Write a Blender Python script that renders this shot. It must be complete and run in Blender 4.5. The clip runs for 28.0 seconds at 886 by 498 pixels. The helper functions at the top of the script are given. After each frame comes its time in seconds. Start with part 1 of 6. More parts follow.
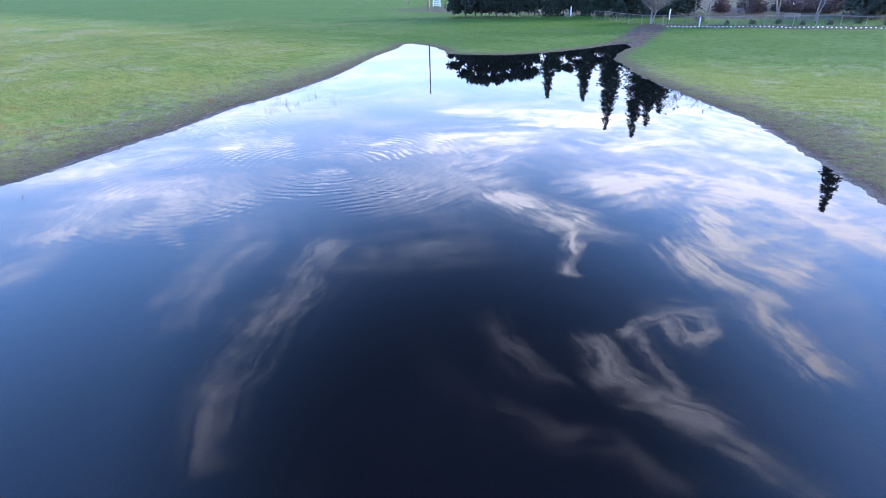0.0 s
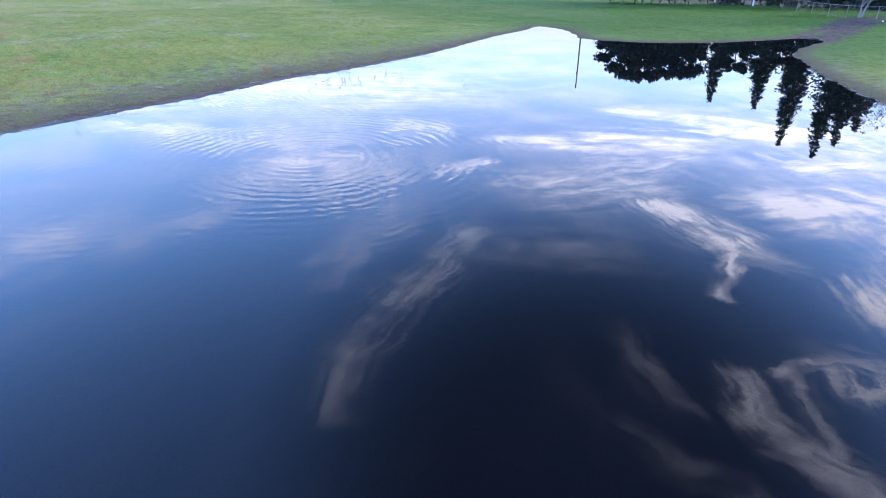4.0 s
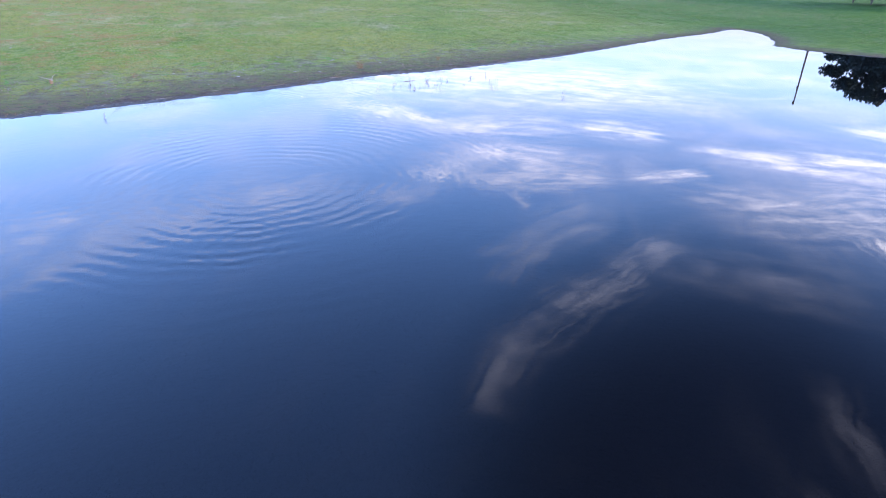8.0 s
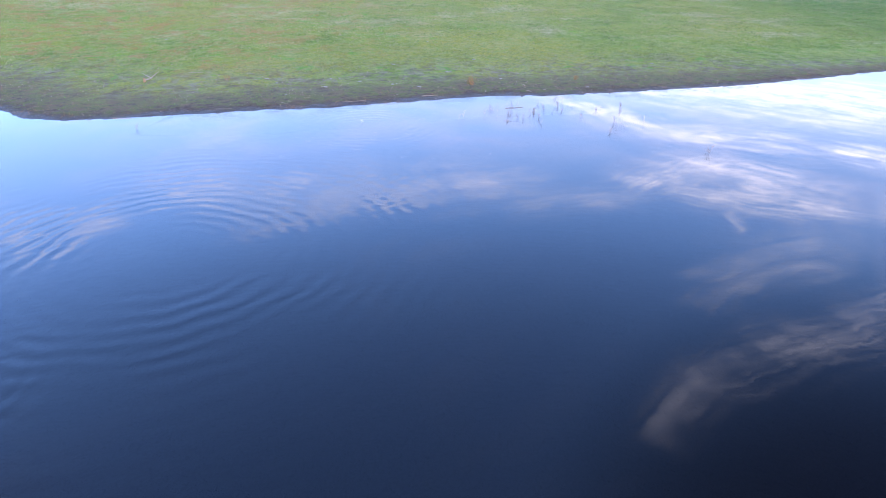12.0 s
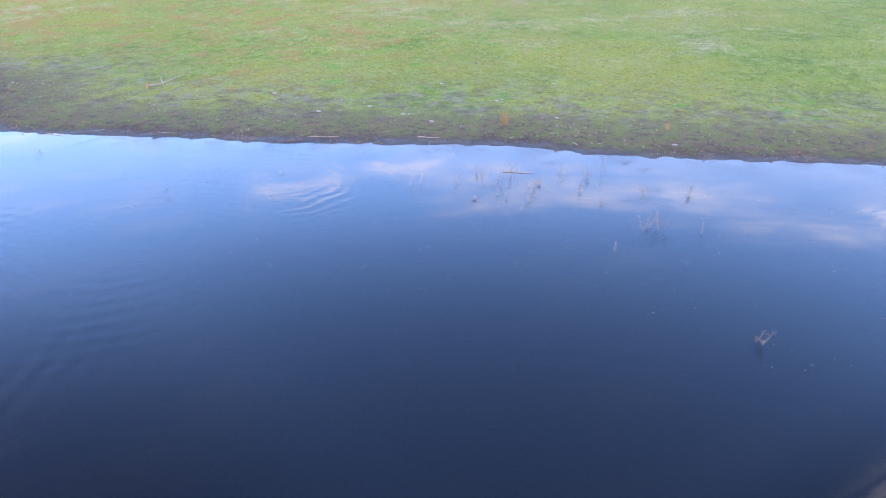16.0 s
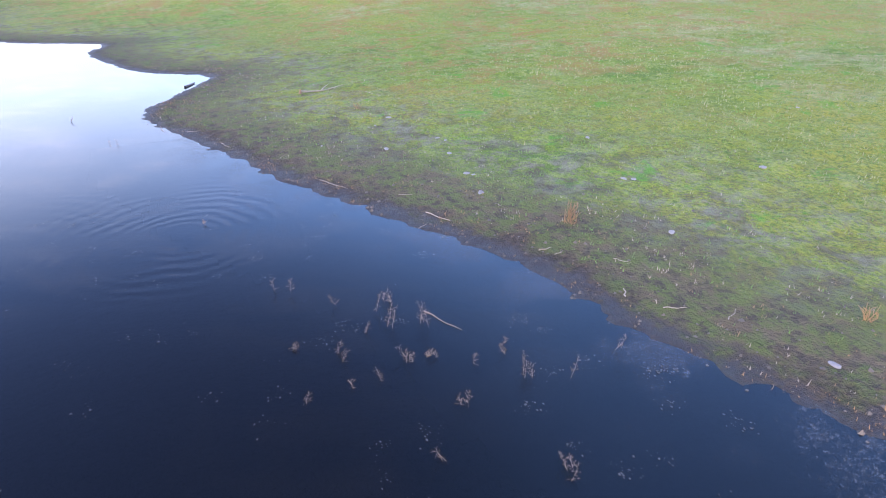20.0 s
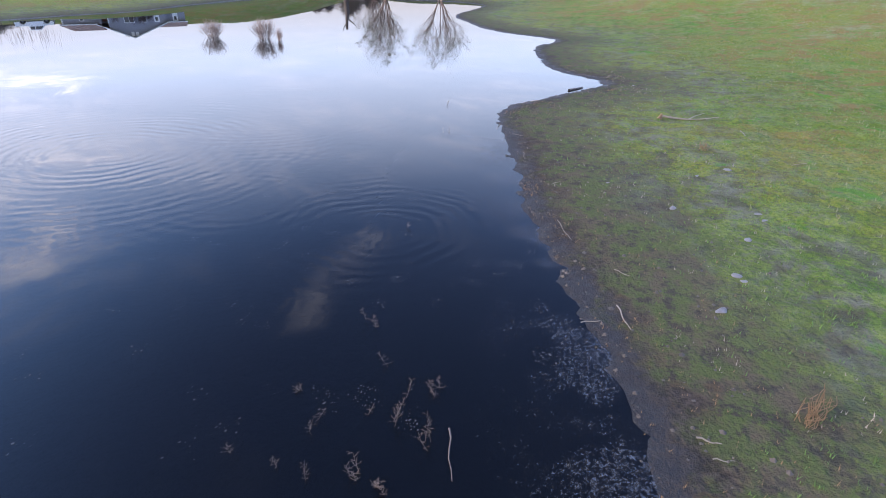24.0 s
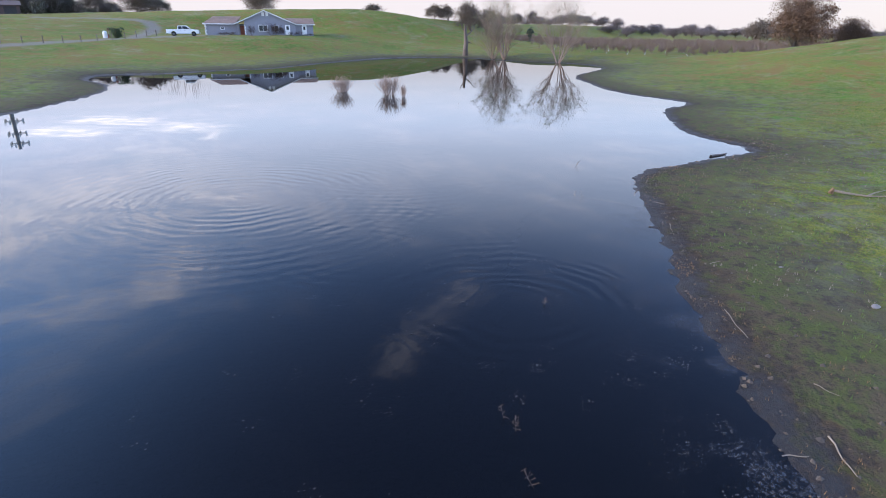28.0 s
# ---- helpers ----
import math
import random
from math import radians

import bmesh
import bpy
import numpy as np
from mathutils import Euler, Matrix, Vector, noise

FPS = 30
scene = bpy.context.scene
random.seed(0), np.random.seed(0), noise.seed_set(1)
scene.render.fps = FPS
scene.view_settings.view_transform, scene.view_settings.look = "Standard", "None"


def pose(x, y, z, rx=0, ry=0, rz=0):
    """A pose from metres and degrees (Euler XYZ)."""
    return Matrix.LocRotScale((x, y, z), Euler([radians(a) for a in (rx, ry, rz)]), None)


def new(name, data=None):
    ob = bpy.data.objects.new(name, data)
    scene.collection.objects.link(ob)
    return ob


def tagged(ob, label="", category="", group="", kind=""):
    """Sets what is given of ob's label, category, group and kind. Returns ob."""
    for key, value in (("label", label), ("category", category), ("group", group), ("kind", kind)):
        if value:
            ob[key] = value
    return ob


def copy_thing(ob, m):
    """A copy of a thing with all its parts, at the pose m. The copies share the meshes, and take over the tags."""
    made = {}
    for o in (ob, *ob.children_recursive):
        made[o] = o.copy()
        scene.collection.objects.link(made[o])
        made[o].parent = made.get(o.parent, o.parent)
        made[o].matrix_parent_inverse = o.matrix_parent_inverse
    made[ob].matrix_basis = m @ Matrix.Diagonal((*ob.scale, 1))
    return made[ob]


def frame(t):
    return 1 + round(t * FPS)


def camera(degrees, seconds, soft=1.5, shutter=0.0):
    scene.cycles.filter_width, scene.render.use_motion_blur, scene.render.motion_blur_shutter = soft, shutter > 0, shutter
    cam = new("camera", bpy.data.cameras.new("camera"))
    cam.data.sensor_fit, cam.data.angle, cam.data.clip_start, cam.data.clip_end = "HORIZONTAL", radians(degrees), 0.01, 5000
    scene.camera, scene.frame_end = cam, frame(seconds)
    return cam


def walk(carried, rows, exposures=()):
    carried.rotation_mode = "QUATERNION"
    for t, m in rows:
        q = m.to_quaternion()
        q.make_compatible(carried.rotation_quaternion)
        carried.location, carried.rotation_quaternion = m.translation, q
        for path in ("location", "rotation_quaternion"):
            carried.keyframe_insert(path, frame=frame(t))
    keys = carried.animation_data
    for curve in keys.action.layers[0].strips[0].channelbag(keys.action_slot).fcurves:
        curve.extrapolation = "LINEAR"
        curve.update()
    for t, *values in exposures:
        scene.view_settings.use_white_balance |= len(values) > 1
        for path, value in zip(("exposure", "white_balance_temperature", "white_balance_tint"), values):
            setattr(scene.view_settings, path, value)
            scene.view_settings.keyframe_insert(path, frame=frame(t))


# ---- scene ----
cam = camera(76.2, 28.0, soft=1.0)
PATH = [
    (0, -25.285, -18.013, 7.987, -54.09, -25.37, 1.20),
    (0.5, -23.812, -17.622, 7.547, -52.31, -25.42, 1.10),
    (1, -22.446, -17.269, 7.160, -50.54, -25.45, 0.98),
    (1.5, -21.137, -16.957, 6.840, -48.77, -25.48, 0.86),
    (2, -19.834, -16.692, 6.580, -46.90, -25.55, 0.68),
    (2.5, -18.665, -16.526, 6.340, -44.87, -25.62, 0.56),
    (3, -17.532, -16.370, 6.101, -42.58, -25.68, 0.41),
    (3.5, -16.482, -16.267, 5.927, -40.20, -25.77, 0.21),
    (5.5, -11.988, -16.177, 5.951, -30.79, -26.52, -0.50),
    (6, -10.865, -15.974, 5.844, -28.22, -26.50, -0.54),
    (6.5, -9.730, -15.669, 5.742, -25.51, -26.47, -0.45),
    (7, -8.659, -15.314, 5.646, -22.84, -26.45, -0.32),
    (7.5, -7.727, -14.829, 5.567, -20.17, -26.39, -0.31),
    (8, -6.908, -14.266, 5.530, -17.50, -26.42, -0.32),
    (8.5, -6.115, -13.664, 5.533, -14.82, -26.49, -0.37),
    (9, -5.283, -13.048, 5.571, -12.12, -26.60, -0.41),
    (9.5, -4.401, -12.415, 5.617, -9.37, -26.75, -0.35),
    (10, -3.501, -11.676, 5.626, -6.58, -26.86, -0.25),
    (10.5, -2.677, -10.899, 5.615, -3.88, -26.92, -0.23),
    (11, -1.941, -10.015, 5.621, -1.24, -26.95, -0.34),
    (11.5, -1.244, -9.081, 5.627, 1.30, -26.97, -0.41),
    (12, -0.532, -8.099, 5.605, 3.80, -26.96, -0.41),
    (12.5, 0.226, -7.066, 5.574, 6.25, -26.97, -0.34),
    (13, 1.021, -6.002, 5.609, 8.75, -27.09, -0.31),
    (13.5, 1.785, -4.878, 5.705, 11.19, -27.34, -0.32),
    (15.5, 4.711, 0.209, 5.666, 21.80, -27.74, -0.47),
    (16, 5.508, 1.643, 5.633, 25.10, -27.76, -0.29),
    (16.5, 6.247, 3.126, 5.565, 28.55, -27.71, -0.18),
    (17, 6.885, 4.601, 5.540, 32.04, -27.67, -0.09),
    (17.5, 7.415, 6.090, 5.552, 35.55, -27.70, 0.03),
    (18, 7.852, 7.606, 5.574, 39.23, -27.66, 0.11),
    (18.5, 8.134, 9.118, 5.541, 43.69, -27.50, 0.10),
    (19, 8.245, 10.494, 5.513, 49.33, -27.40, 0.13),
    (19.5, 8.186, 11.760, 5.474, 55.71, -27.30, 0.15),
    (20, 8.013, 12.902, 5.435, 62.43, -27.12, 0.22),
    (20.5, 7.841, 13.948, 5.404, 69.15, -27.07, 0.20),
    (22.5, 6.937, 17.100, 5.462, 93.93, -26.94, -0.24),
    (23, 6.537, 17.604, 5.449, 99.82, -26.92, -0.34),
    (23.5, 6.170, 17.925, 5.446, 105.11, -26.89, -0.39),
    (24, 5.831, 18.128, 5.462, 109.30, -26.89, -0.40),
    (24.5, 5.527, 18.187, 5.476, 111.74, -26.83, -0.35),
    (25, 5.348, 18.137, 5.502, 113.39, -26.39, -0.28),
    (25.5, 5.242, 18.007, 5.539, 114.84, -25.74, -0.20),
    (26, 5.178, 17.790, 5.487, 116.17, -24.84, -0.28),
    (26.5, 5.145, 17.528, 5.435, 117.47, -23.91, -0.40),
    (27, 5.128, 17.234, 5.359, 118.44, -22.99, -0.55),
    (27.5, 5.043, 16.986, 5.297, 119.25, -22.22, -0.57),
    (28, 4.857, 16.793, 5.229, 120.00, -21.51, -0.50),
]
walk(cam, [(t, pose(x, y, z, 90 + pitch, roll, yaw)) for t, x, y, z, yaw, pitch, roll in PATH],
     [(0, 2.6, 5750, 20), (6, 2.5, 5750, 22), (11, 2.55, 5900, 25), (17.5, 2.88, 6350, 25), (20.5, 2.65, 6350, 24), (24, 2.15, 6500, 19), (28, 1.85, 6550, 16)])

# ---- sky, sun ----
SUN_AZ, SUN_EL = 140.0, 20.0         # degrees: compass turn from +y towards +x, height
world = bpy.data.worlds.new("world")
scene.world = world
world.use_nodes = True


def node(nt, kind, **kw):
    n = nt.nodes.new(kind)
    for k, v in kw.items():
        if k in n.inputs:
            n.inputs[k].default_value = v
    return n


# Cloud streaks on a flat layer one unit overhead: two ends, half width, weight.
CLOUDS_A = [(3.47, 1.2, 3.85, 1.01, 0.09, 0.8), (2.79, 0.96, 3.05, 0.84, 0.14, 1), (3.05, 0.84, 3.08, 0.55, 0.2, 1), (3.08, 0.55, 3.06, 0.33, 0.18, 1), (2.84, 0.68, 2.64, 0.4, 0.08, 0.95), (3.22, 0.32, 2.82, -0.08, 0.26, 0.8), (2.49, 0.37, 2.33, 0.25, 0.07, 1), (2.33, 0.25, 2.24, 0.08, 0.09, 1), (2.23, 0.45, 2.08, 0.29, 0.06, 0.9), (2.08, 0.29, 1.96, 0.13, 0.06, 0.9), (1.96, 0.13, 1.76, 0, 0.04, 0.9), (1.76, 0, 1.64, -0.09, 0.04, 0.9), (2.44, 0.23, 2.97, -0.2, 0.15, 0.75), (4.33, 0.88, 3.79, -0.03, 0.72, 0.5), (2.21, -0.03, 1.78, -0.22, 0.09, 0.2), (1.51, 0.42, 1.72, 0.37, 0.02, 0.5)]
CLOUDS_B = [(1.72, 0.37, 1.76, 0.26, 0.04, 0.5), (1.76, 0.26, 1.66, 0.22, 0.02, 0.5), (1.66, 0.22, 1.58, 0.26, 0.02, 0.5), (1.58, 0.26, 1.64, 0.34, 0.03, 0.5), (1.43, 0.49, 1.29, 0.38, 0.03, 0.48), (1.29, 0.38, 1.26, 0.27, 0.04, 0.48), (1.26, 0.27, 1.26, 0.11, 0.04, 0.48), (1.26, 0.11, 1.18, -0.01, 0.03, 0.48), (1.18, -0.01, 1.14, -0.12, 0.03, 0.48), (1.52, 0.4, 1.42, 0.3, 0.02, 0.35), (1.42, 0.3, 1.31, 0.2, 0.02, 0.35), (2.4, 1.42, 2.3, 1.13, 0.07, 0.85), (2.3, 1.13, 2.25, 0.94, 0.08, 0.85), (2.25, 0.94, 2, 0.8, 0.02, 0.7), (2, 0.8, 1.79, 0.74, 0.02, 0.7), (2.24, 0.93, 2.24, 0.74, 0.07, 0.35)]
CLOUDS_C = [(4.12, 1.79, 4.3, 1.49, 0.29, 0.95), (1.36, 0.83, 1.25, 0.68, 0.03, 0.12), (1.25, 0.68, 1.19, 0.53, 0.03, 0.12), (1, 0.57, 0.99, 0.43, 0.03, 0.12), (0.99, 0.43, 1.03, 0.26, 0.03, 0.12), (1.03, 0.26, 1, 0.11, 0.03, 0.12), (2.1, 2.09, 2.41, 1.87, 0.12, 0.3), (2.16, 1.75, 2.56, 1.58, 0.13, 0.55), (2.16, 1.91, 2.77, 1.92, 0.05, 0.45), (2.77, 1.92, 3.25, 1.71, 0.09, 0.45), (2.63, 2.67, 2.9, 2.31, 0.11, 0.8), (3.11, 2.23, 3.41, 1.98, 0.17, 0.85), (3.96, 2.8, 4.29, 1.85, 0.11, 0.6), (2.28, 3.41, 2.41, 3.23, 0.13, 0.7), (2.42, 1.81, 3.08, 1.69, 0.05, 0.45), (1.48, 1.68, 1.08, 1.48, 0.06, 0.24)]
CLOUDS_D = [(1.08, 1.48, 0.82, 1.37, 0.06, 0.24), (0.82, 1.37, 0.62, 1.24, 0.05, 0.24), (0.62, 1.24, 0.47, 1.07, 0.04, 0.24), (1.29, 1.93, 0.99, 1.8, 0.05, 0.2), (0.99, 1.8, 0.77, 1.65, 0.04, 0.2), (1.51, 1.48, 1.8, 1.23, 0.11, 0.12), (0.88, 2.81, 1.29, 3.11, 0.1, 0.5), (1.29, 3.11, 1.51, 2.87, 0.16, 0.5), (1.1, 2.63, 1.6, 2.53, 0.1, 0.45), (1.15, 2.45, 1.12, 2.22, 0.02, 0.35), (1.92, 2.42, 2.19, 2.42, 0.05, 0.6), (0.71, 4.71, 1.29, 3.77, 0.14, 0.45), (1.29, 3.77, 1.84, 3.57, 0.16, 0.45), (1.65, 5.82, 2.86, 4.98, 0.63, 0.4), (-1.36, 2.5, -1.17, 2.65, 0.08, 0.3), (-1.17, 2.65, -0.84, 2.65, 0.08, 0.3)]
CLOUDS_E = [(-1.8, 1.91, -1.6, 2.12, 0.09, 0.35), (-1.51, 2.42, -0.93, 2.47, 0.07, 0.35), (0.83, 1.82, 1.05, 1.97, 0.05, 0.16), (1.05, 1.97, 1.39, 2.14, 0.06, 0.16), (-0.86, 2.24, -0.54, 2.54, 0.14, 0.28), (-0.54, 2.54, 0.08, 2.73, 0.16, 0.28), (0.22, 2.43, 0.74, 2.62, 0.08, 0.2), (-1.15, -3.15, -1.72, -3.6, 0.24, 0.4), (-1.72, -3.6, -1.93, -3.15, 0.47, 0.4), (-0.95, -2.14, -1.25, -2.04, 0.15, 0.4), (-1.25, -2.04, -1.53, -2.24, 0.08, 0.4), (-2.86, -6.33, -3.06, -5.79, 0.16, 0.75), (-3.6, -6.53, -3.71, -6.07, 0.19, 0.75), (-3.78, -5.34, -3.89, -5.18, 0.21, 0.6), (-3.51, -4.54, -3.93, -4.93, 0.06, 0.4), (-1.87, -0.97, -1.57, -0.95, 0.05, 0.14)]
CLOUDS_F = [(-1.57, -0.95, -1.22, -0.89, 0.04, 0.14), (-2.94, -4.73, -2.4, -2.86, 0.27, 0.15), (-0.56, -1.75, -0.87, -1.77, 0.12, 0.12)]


def build_sky():
    nt = world.node_tree
    nt.nodes.clear()
    L = nt.links.new

    def math(op, a, b=0.0, c=None):
        n = nt.nodes.new("ShaderNodeMath"); n.operation = op
        for k, v in enumerate((a, b) if c is None else (a, b, c)):
            if isinstance(v, (int, float)):
                n.inputs[k].default_value = v
            else:
                L(v, n.inputs[k])
        return n.outputs[0]

    def smooth(v, lo, hi):
        n = nt.nodes.new("ShaderNodeMapRange"); n.interpolation_type = "SMOOTHSTEP"
        n.inputs["From Min"].default_value, n.inputs["From Max"].default_value = lo, hi
        L(v, n.inputs[0])
        return n.outputs[0]

    out = nt.nodes.new("ShaderNodeOutputWorld")
    bg = nt.nodes.new("ShaderNodeBackground")
    sky = nt.nodes.new("ShaderNodeTexSky")
    sky.sky_type = "NISHITA"
    sky.sun_disc = False
    sky.sun_elevation, sky.sun_rotation = radians(SUN_EL), radians(SUN_AZ)
    sky.air_density, sky.dust_density, sky.ozone_density = 1.0, 0.4, 5.0
    tc = nt.nodes.new("ShaderNodeTexCoord")
    sep = nt.nodes.new("ShaderNodeSeparateXYZ")
    L(tc.outputs["Generated"], sep.inputs[0])
    up = math("MAXIMUM", sep.outputs["Z"], 0.03)
    div = nt.nodes.new("ShaderNodeVectorMath"); div.operation = "DIVIDE"
    comb = nt.nodes.new("ShaderNodeCombineXYZ")
    L(up, comb.inputs[0]); L(up, comb.inputs[1]); comb.inputs[2].default_value = 1e6
    L(tc.outputs["Generated"], div.inputs[0]); L(comb.outputs[0], div.inputs[1])
    flat = div.outputs[0]
    # wisps: the layer is warped before the streaks are laid on it
    warp = node(nt, "ShaderNodeTexNoise", Scale=4.5, Detail=9.0, Roughness=0.66)
    L(flat, warp.inputs["Vector"])
    sub = nt.nodes.new("ShaderNodeVectorMath"); sub.operation = "MULTIPLY_ADD"
    sub.inputs[1].default_value = (0.15, 0.15, 0)
    L(warp.outputs["Color"], sub.inputs[0])
    sub2 = nt.nodes.new("ShaderNodeVectorMath"); sub2.operation = "SUBTRACT"
    L(flat, sub2.inputs[0]); sub2.inputs[1].default_value = (0.075, 0.075, 0)
    L(sub2.outputs[0], sub.inputs[2])
    # fibres run along each streak: eight directions, turned by a sixteenth of a circle each, fine and broad
    def fibre(k, broad):
        mp = nt.nodes.new("ShaderNodeMapping"); mp.vector_type = "TEXTURE"
        mp.inputs["Rotation"].default_value = (0, 0, radians(22.5 * k))
        mp.inputs["Scale"].default_value = (1.6, 0.3, 1) if broad else (0.75, 0.075, 1)
        mp.inputs["Location"].default_value = (0.7 * k, 0.3, 0)
        L(sub.outputs[0], mp.inputs[0])
        n1 = node(nt, "ShaderNodeTexNoise", Scale=2.6, Detail=4.0, Roughness=0.62, Distortion=0.3)
        L(mp.outputs[0], n1.inputs["Vector"])
        return math("MULTIPLY_ADD", n1.outputs["Fac"], 3.4, -1.7)

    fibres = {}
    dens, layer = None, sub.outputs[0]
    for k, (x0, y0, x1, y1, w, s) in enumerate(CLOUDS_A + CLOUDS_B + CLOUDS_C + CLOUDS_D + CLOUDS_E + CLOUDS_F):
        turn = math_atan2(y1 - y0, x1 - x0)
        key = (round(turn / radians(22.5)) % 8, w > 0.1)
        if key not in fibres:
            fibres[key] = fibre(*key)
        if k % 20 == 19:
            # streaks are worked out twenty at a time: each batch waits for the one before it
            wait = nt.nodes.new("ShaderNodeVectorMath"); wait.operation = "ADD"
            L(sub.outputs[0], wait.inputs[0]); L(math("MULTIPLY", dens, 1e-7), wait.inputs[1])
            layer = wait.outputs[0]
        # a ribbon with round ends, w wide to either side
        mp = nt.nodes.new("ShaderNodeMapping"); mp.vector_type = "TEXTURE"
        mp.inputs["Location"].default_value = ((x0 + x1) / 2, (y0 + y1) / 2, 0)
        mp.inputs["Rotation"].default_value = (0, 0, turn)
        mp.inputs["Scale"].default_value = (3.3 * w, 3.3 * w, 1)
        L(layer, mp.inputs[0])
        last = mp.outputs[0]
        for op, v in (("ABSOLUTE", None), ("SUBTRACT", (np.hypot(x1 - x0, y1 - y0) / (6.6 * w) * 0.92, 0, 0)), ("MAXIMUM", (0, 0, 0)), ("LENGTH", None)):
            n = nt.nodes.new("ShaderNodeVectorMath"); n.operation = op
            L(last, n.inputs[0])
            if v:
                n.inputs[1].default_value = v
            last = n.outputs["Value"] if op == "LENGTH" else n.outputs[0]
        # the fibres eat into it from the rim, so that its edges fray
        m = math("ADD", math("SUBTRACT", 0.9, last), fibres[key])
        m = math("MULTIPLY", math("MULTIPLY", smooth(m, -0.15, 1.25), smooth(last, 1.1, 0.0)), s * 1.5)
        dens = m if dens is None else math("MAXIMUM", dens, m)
    fine = node(nt, "ShaderNodeTexNoise", Scale=4.0, Detail=6.0, Roughness=0.7)
    L(sub.outputs[0], fine.inputs["Vector"])
    dens = math("MULTIPLY", dens, math("ADD", math("MULTIPLY", smooth(fine.outputs["Fac"], 0.36, 0.62), 0.85), 0.25))
    n2 = node(nt, "ShaderNodeTexNoise", Scale=1.1, Detail=7.0, Roughness=0.6, Distortion=0.6)
    L(flat, n2.inputs["Vector"])
    sep2 = nt.nodes.new("ShaderNodeSeparateXYZ")
    L(flat, sep2.inputs[0])
    n3 = node(nt, "ShaderNodeTexNoise", Scale=3.2, Detail=11.0, Roughness=0.68, Distortion=0.7)
    mpv = nt.nodes.new("ShaderNodeMapping"); mpv.vector_type = "TEXTURE"
    mpv.inputs["Rotation"].default_value = (0, 0, radians(55)); mpv.inputs["Scale"].default_value = (1.6, 0.5, 1)
    L(flat, mpv.inputs[0]); L(mpv.outputs[0], n3.inputs["Vector"])
    veil = math("MULTIPLY", smooth(n2.outputs["Fac"], 0.42, 0.68), smooth(n3.outputs["Fac"], 0.4, 0.68))
    veil = math("MULTIPLY", veil, math("ADD", math("MULTIPLY", smooth(up, 0.5, 0.3), 0.14), 0.04))
    dens = math("MINIMUM", math("ADD", dens, veil), 1.0)
    # towards the horizon the sheets merge into a pale haze
    dens = math("MULTIPLY", dens, smooth(up, 0.04, 0.12))
    # dark patch high in the east: the pond's polarised dimming, put into the sky
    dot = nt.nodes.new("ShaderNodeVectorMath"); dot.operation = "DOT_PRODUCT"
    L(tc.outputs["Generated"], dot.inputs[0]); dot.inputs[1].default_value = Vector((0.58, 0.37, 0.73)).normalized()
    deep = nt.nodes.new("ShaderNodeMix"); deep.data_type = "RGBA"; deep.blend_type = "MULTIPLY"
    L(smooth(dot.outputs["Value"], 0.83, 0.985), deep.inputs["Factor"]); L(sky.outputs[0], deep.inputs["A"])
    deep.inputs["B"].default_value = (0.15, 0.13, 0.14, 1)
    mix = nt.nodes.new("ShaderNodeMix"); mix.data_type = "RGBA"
    # a weaker dark patch high in the west for the same dimming
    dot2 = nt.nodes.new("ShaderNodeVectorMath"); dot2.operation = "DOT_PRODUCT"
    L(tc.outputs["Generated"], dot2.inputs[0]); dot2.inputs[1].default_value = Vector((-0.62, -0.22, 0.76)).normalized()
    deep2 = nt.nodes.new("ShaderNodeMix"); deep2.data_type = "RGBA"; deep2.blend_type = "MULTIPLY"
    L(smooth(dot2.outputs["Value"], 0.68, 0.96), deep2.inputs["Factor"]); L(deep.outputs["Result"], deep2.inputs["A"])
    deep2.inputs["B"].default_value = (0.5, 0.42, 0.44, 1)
    # brighter blue above the haze, and a pale glow low in the west where the sun has gone
    lift = nt.nodes.new("ShaderNodeMix"); lift.data_type = "RGBA"; lift.blend_type = "MULTIPLY"
    lift.inputs["Factor"].default_value = 1.0
    grey = nt.nodes.new("ShaderNodeCombineXYZ")
    boost = math("ADD", math("MULTIPLY", smooth(up, 0.18, 0.42), 0.6), 1.0)
    for k in range(3):
        L(boost, grey.inputs[k])
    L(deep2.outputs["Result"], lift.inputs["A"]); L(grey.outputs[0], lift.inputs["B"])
    west = nt.nodes.new("ShaderNodeVectorMath"); west.operation = "DOT_PRODUCT"
    L(tc.outputs["Generated"], west.inputs[0]); west.inputs[1].default_value = (-0.72, -0.69, 0)
    glow = nt.nodes.new("ShaderNodeMix"); glow.data_type = "RGBA"
    L(math("MULTIPLY", math("MULTIPLY", smooth(west.outputs["Value"], 0.3, 0.92), smooth(up, 0.42, 0.18)), 0.8), glow.inputs["Factor"])
    L(lift.outputs["Result"], glow.inputs["A"]); glow.inputs["B"].default_value = (*GLOW, 1)
    # a milky veil of high cloud over the lower eastern sky
    milk = nt.nodes.new("ShaderNodeMix"); milk.data_type = "RGBA"
    east = smooth(sep.outputs["X"], -1.5, 0.0)
    soft = math("ADD", math("MULTIPLY", smooth(n2.outputs["Fac"], 0.35, 0.65), 0.5), 0.5)
    L(math("MULTIPLY", math("MULTIPLY", math("MULTIPLY", east, smooth(up, 0.42, 0.2)), soft), 0.5), milk.inputs["Factor"])
    L(glow.outputs["Result"], milk.inputs["A"]); milk.inputs["B"].default_value = (4.2, 4.45, 5.7, 1)
    L(dens, mix.inputs["Factor"]); L(milk.outputs["Result"], mix.inputs["A"])
    mix.inputs["B"].default_value = (*CLOUD, 1)
    band = nt.nodes.new("ShaderNodeMix"); band.data_type = "RGBA"
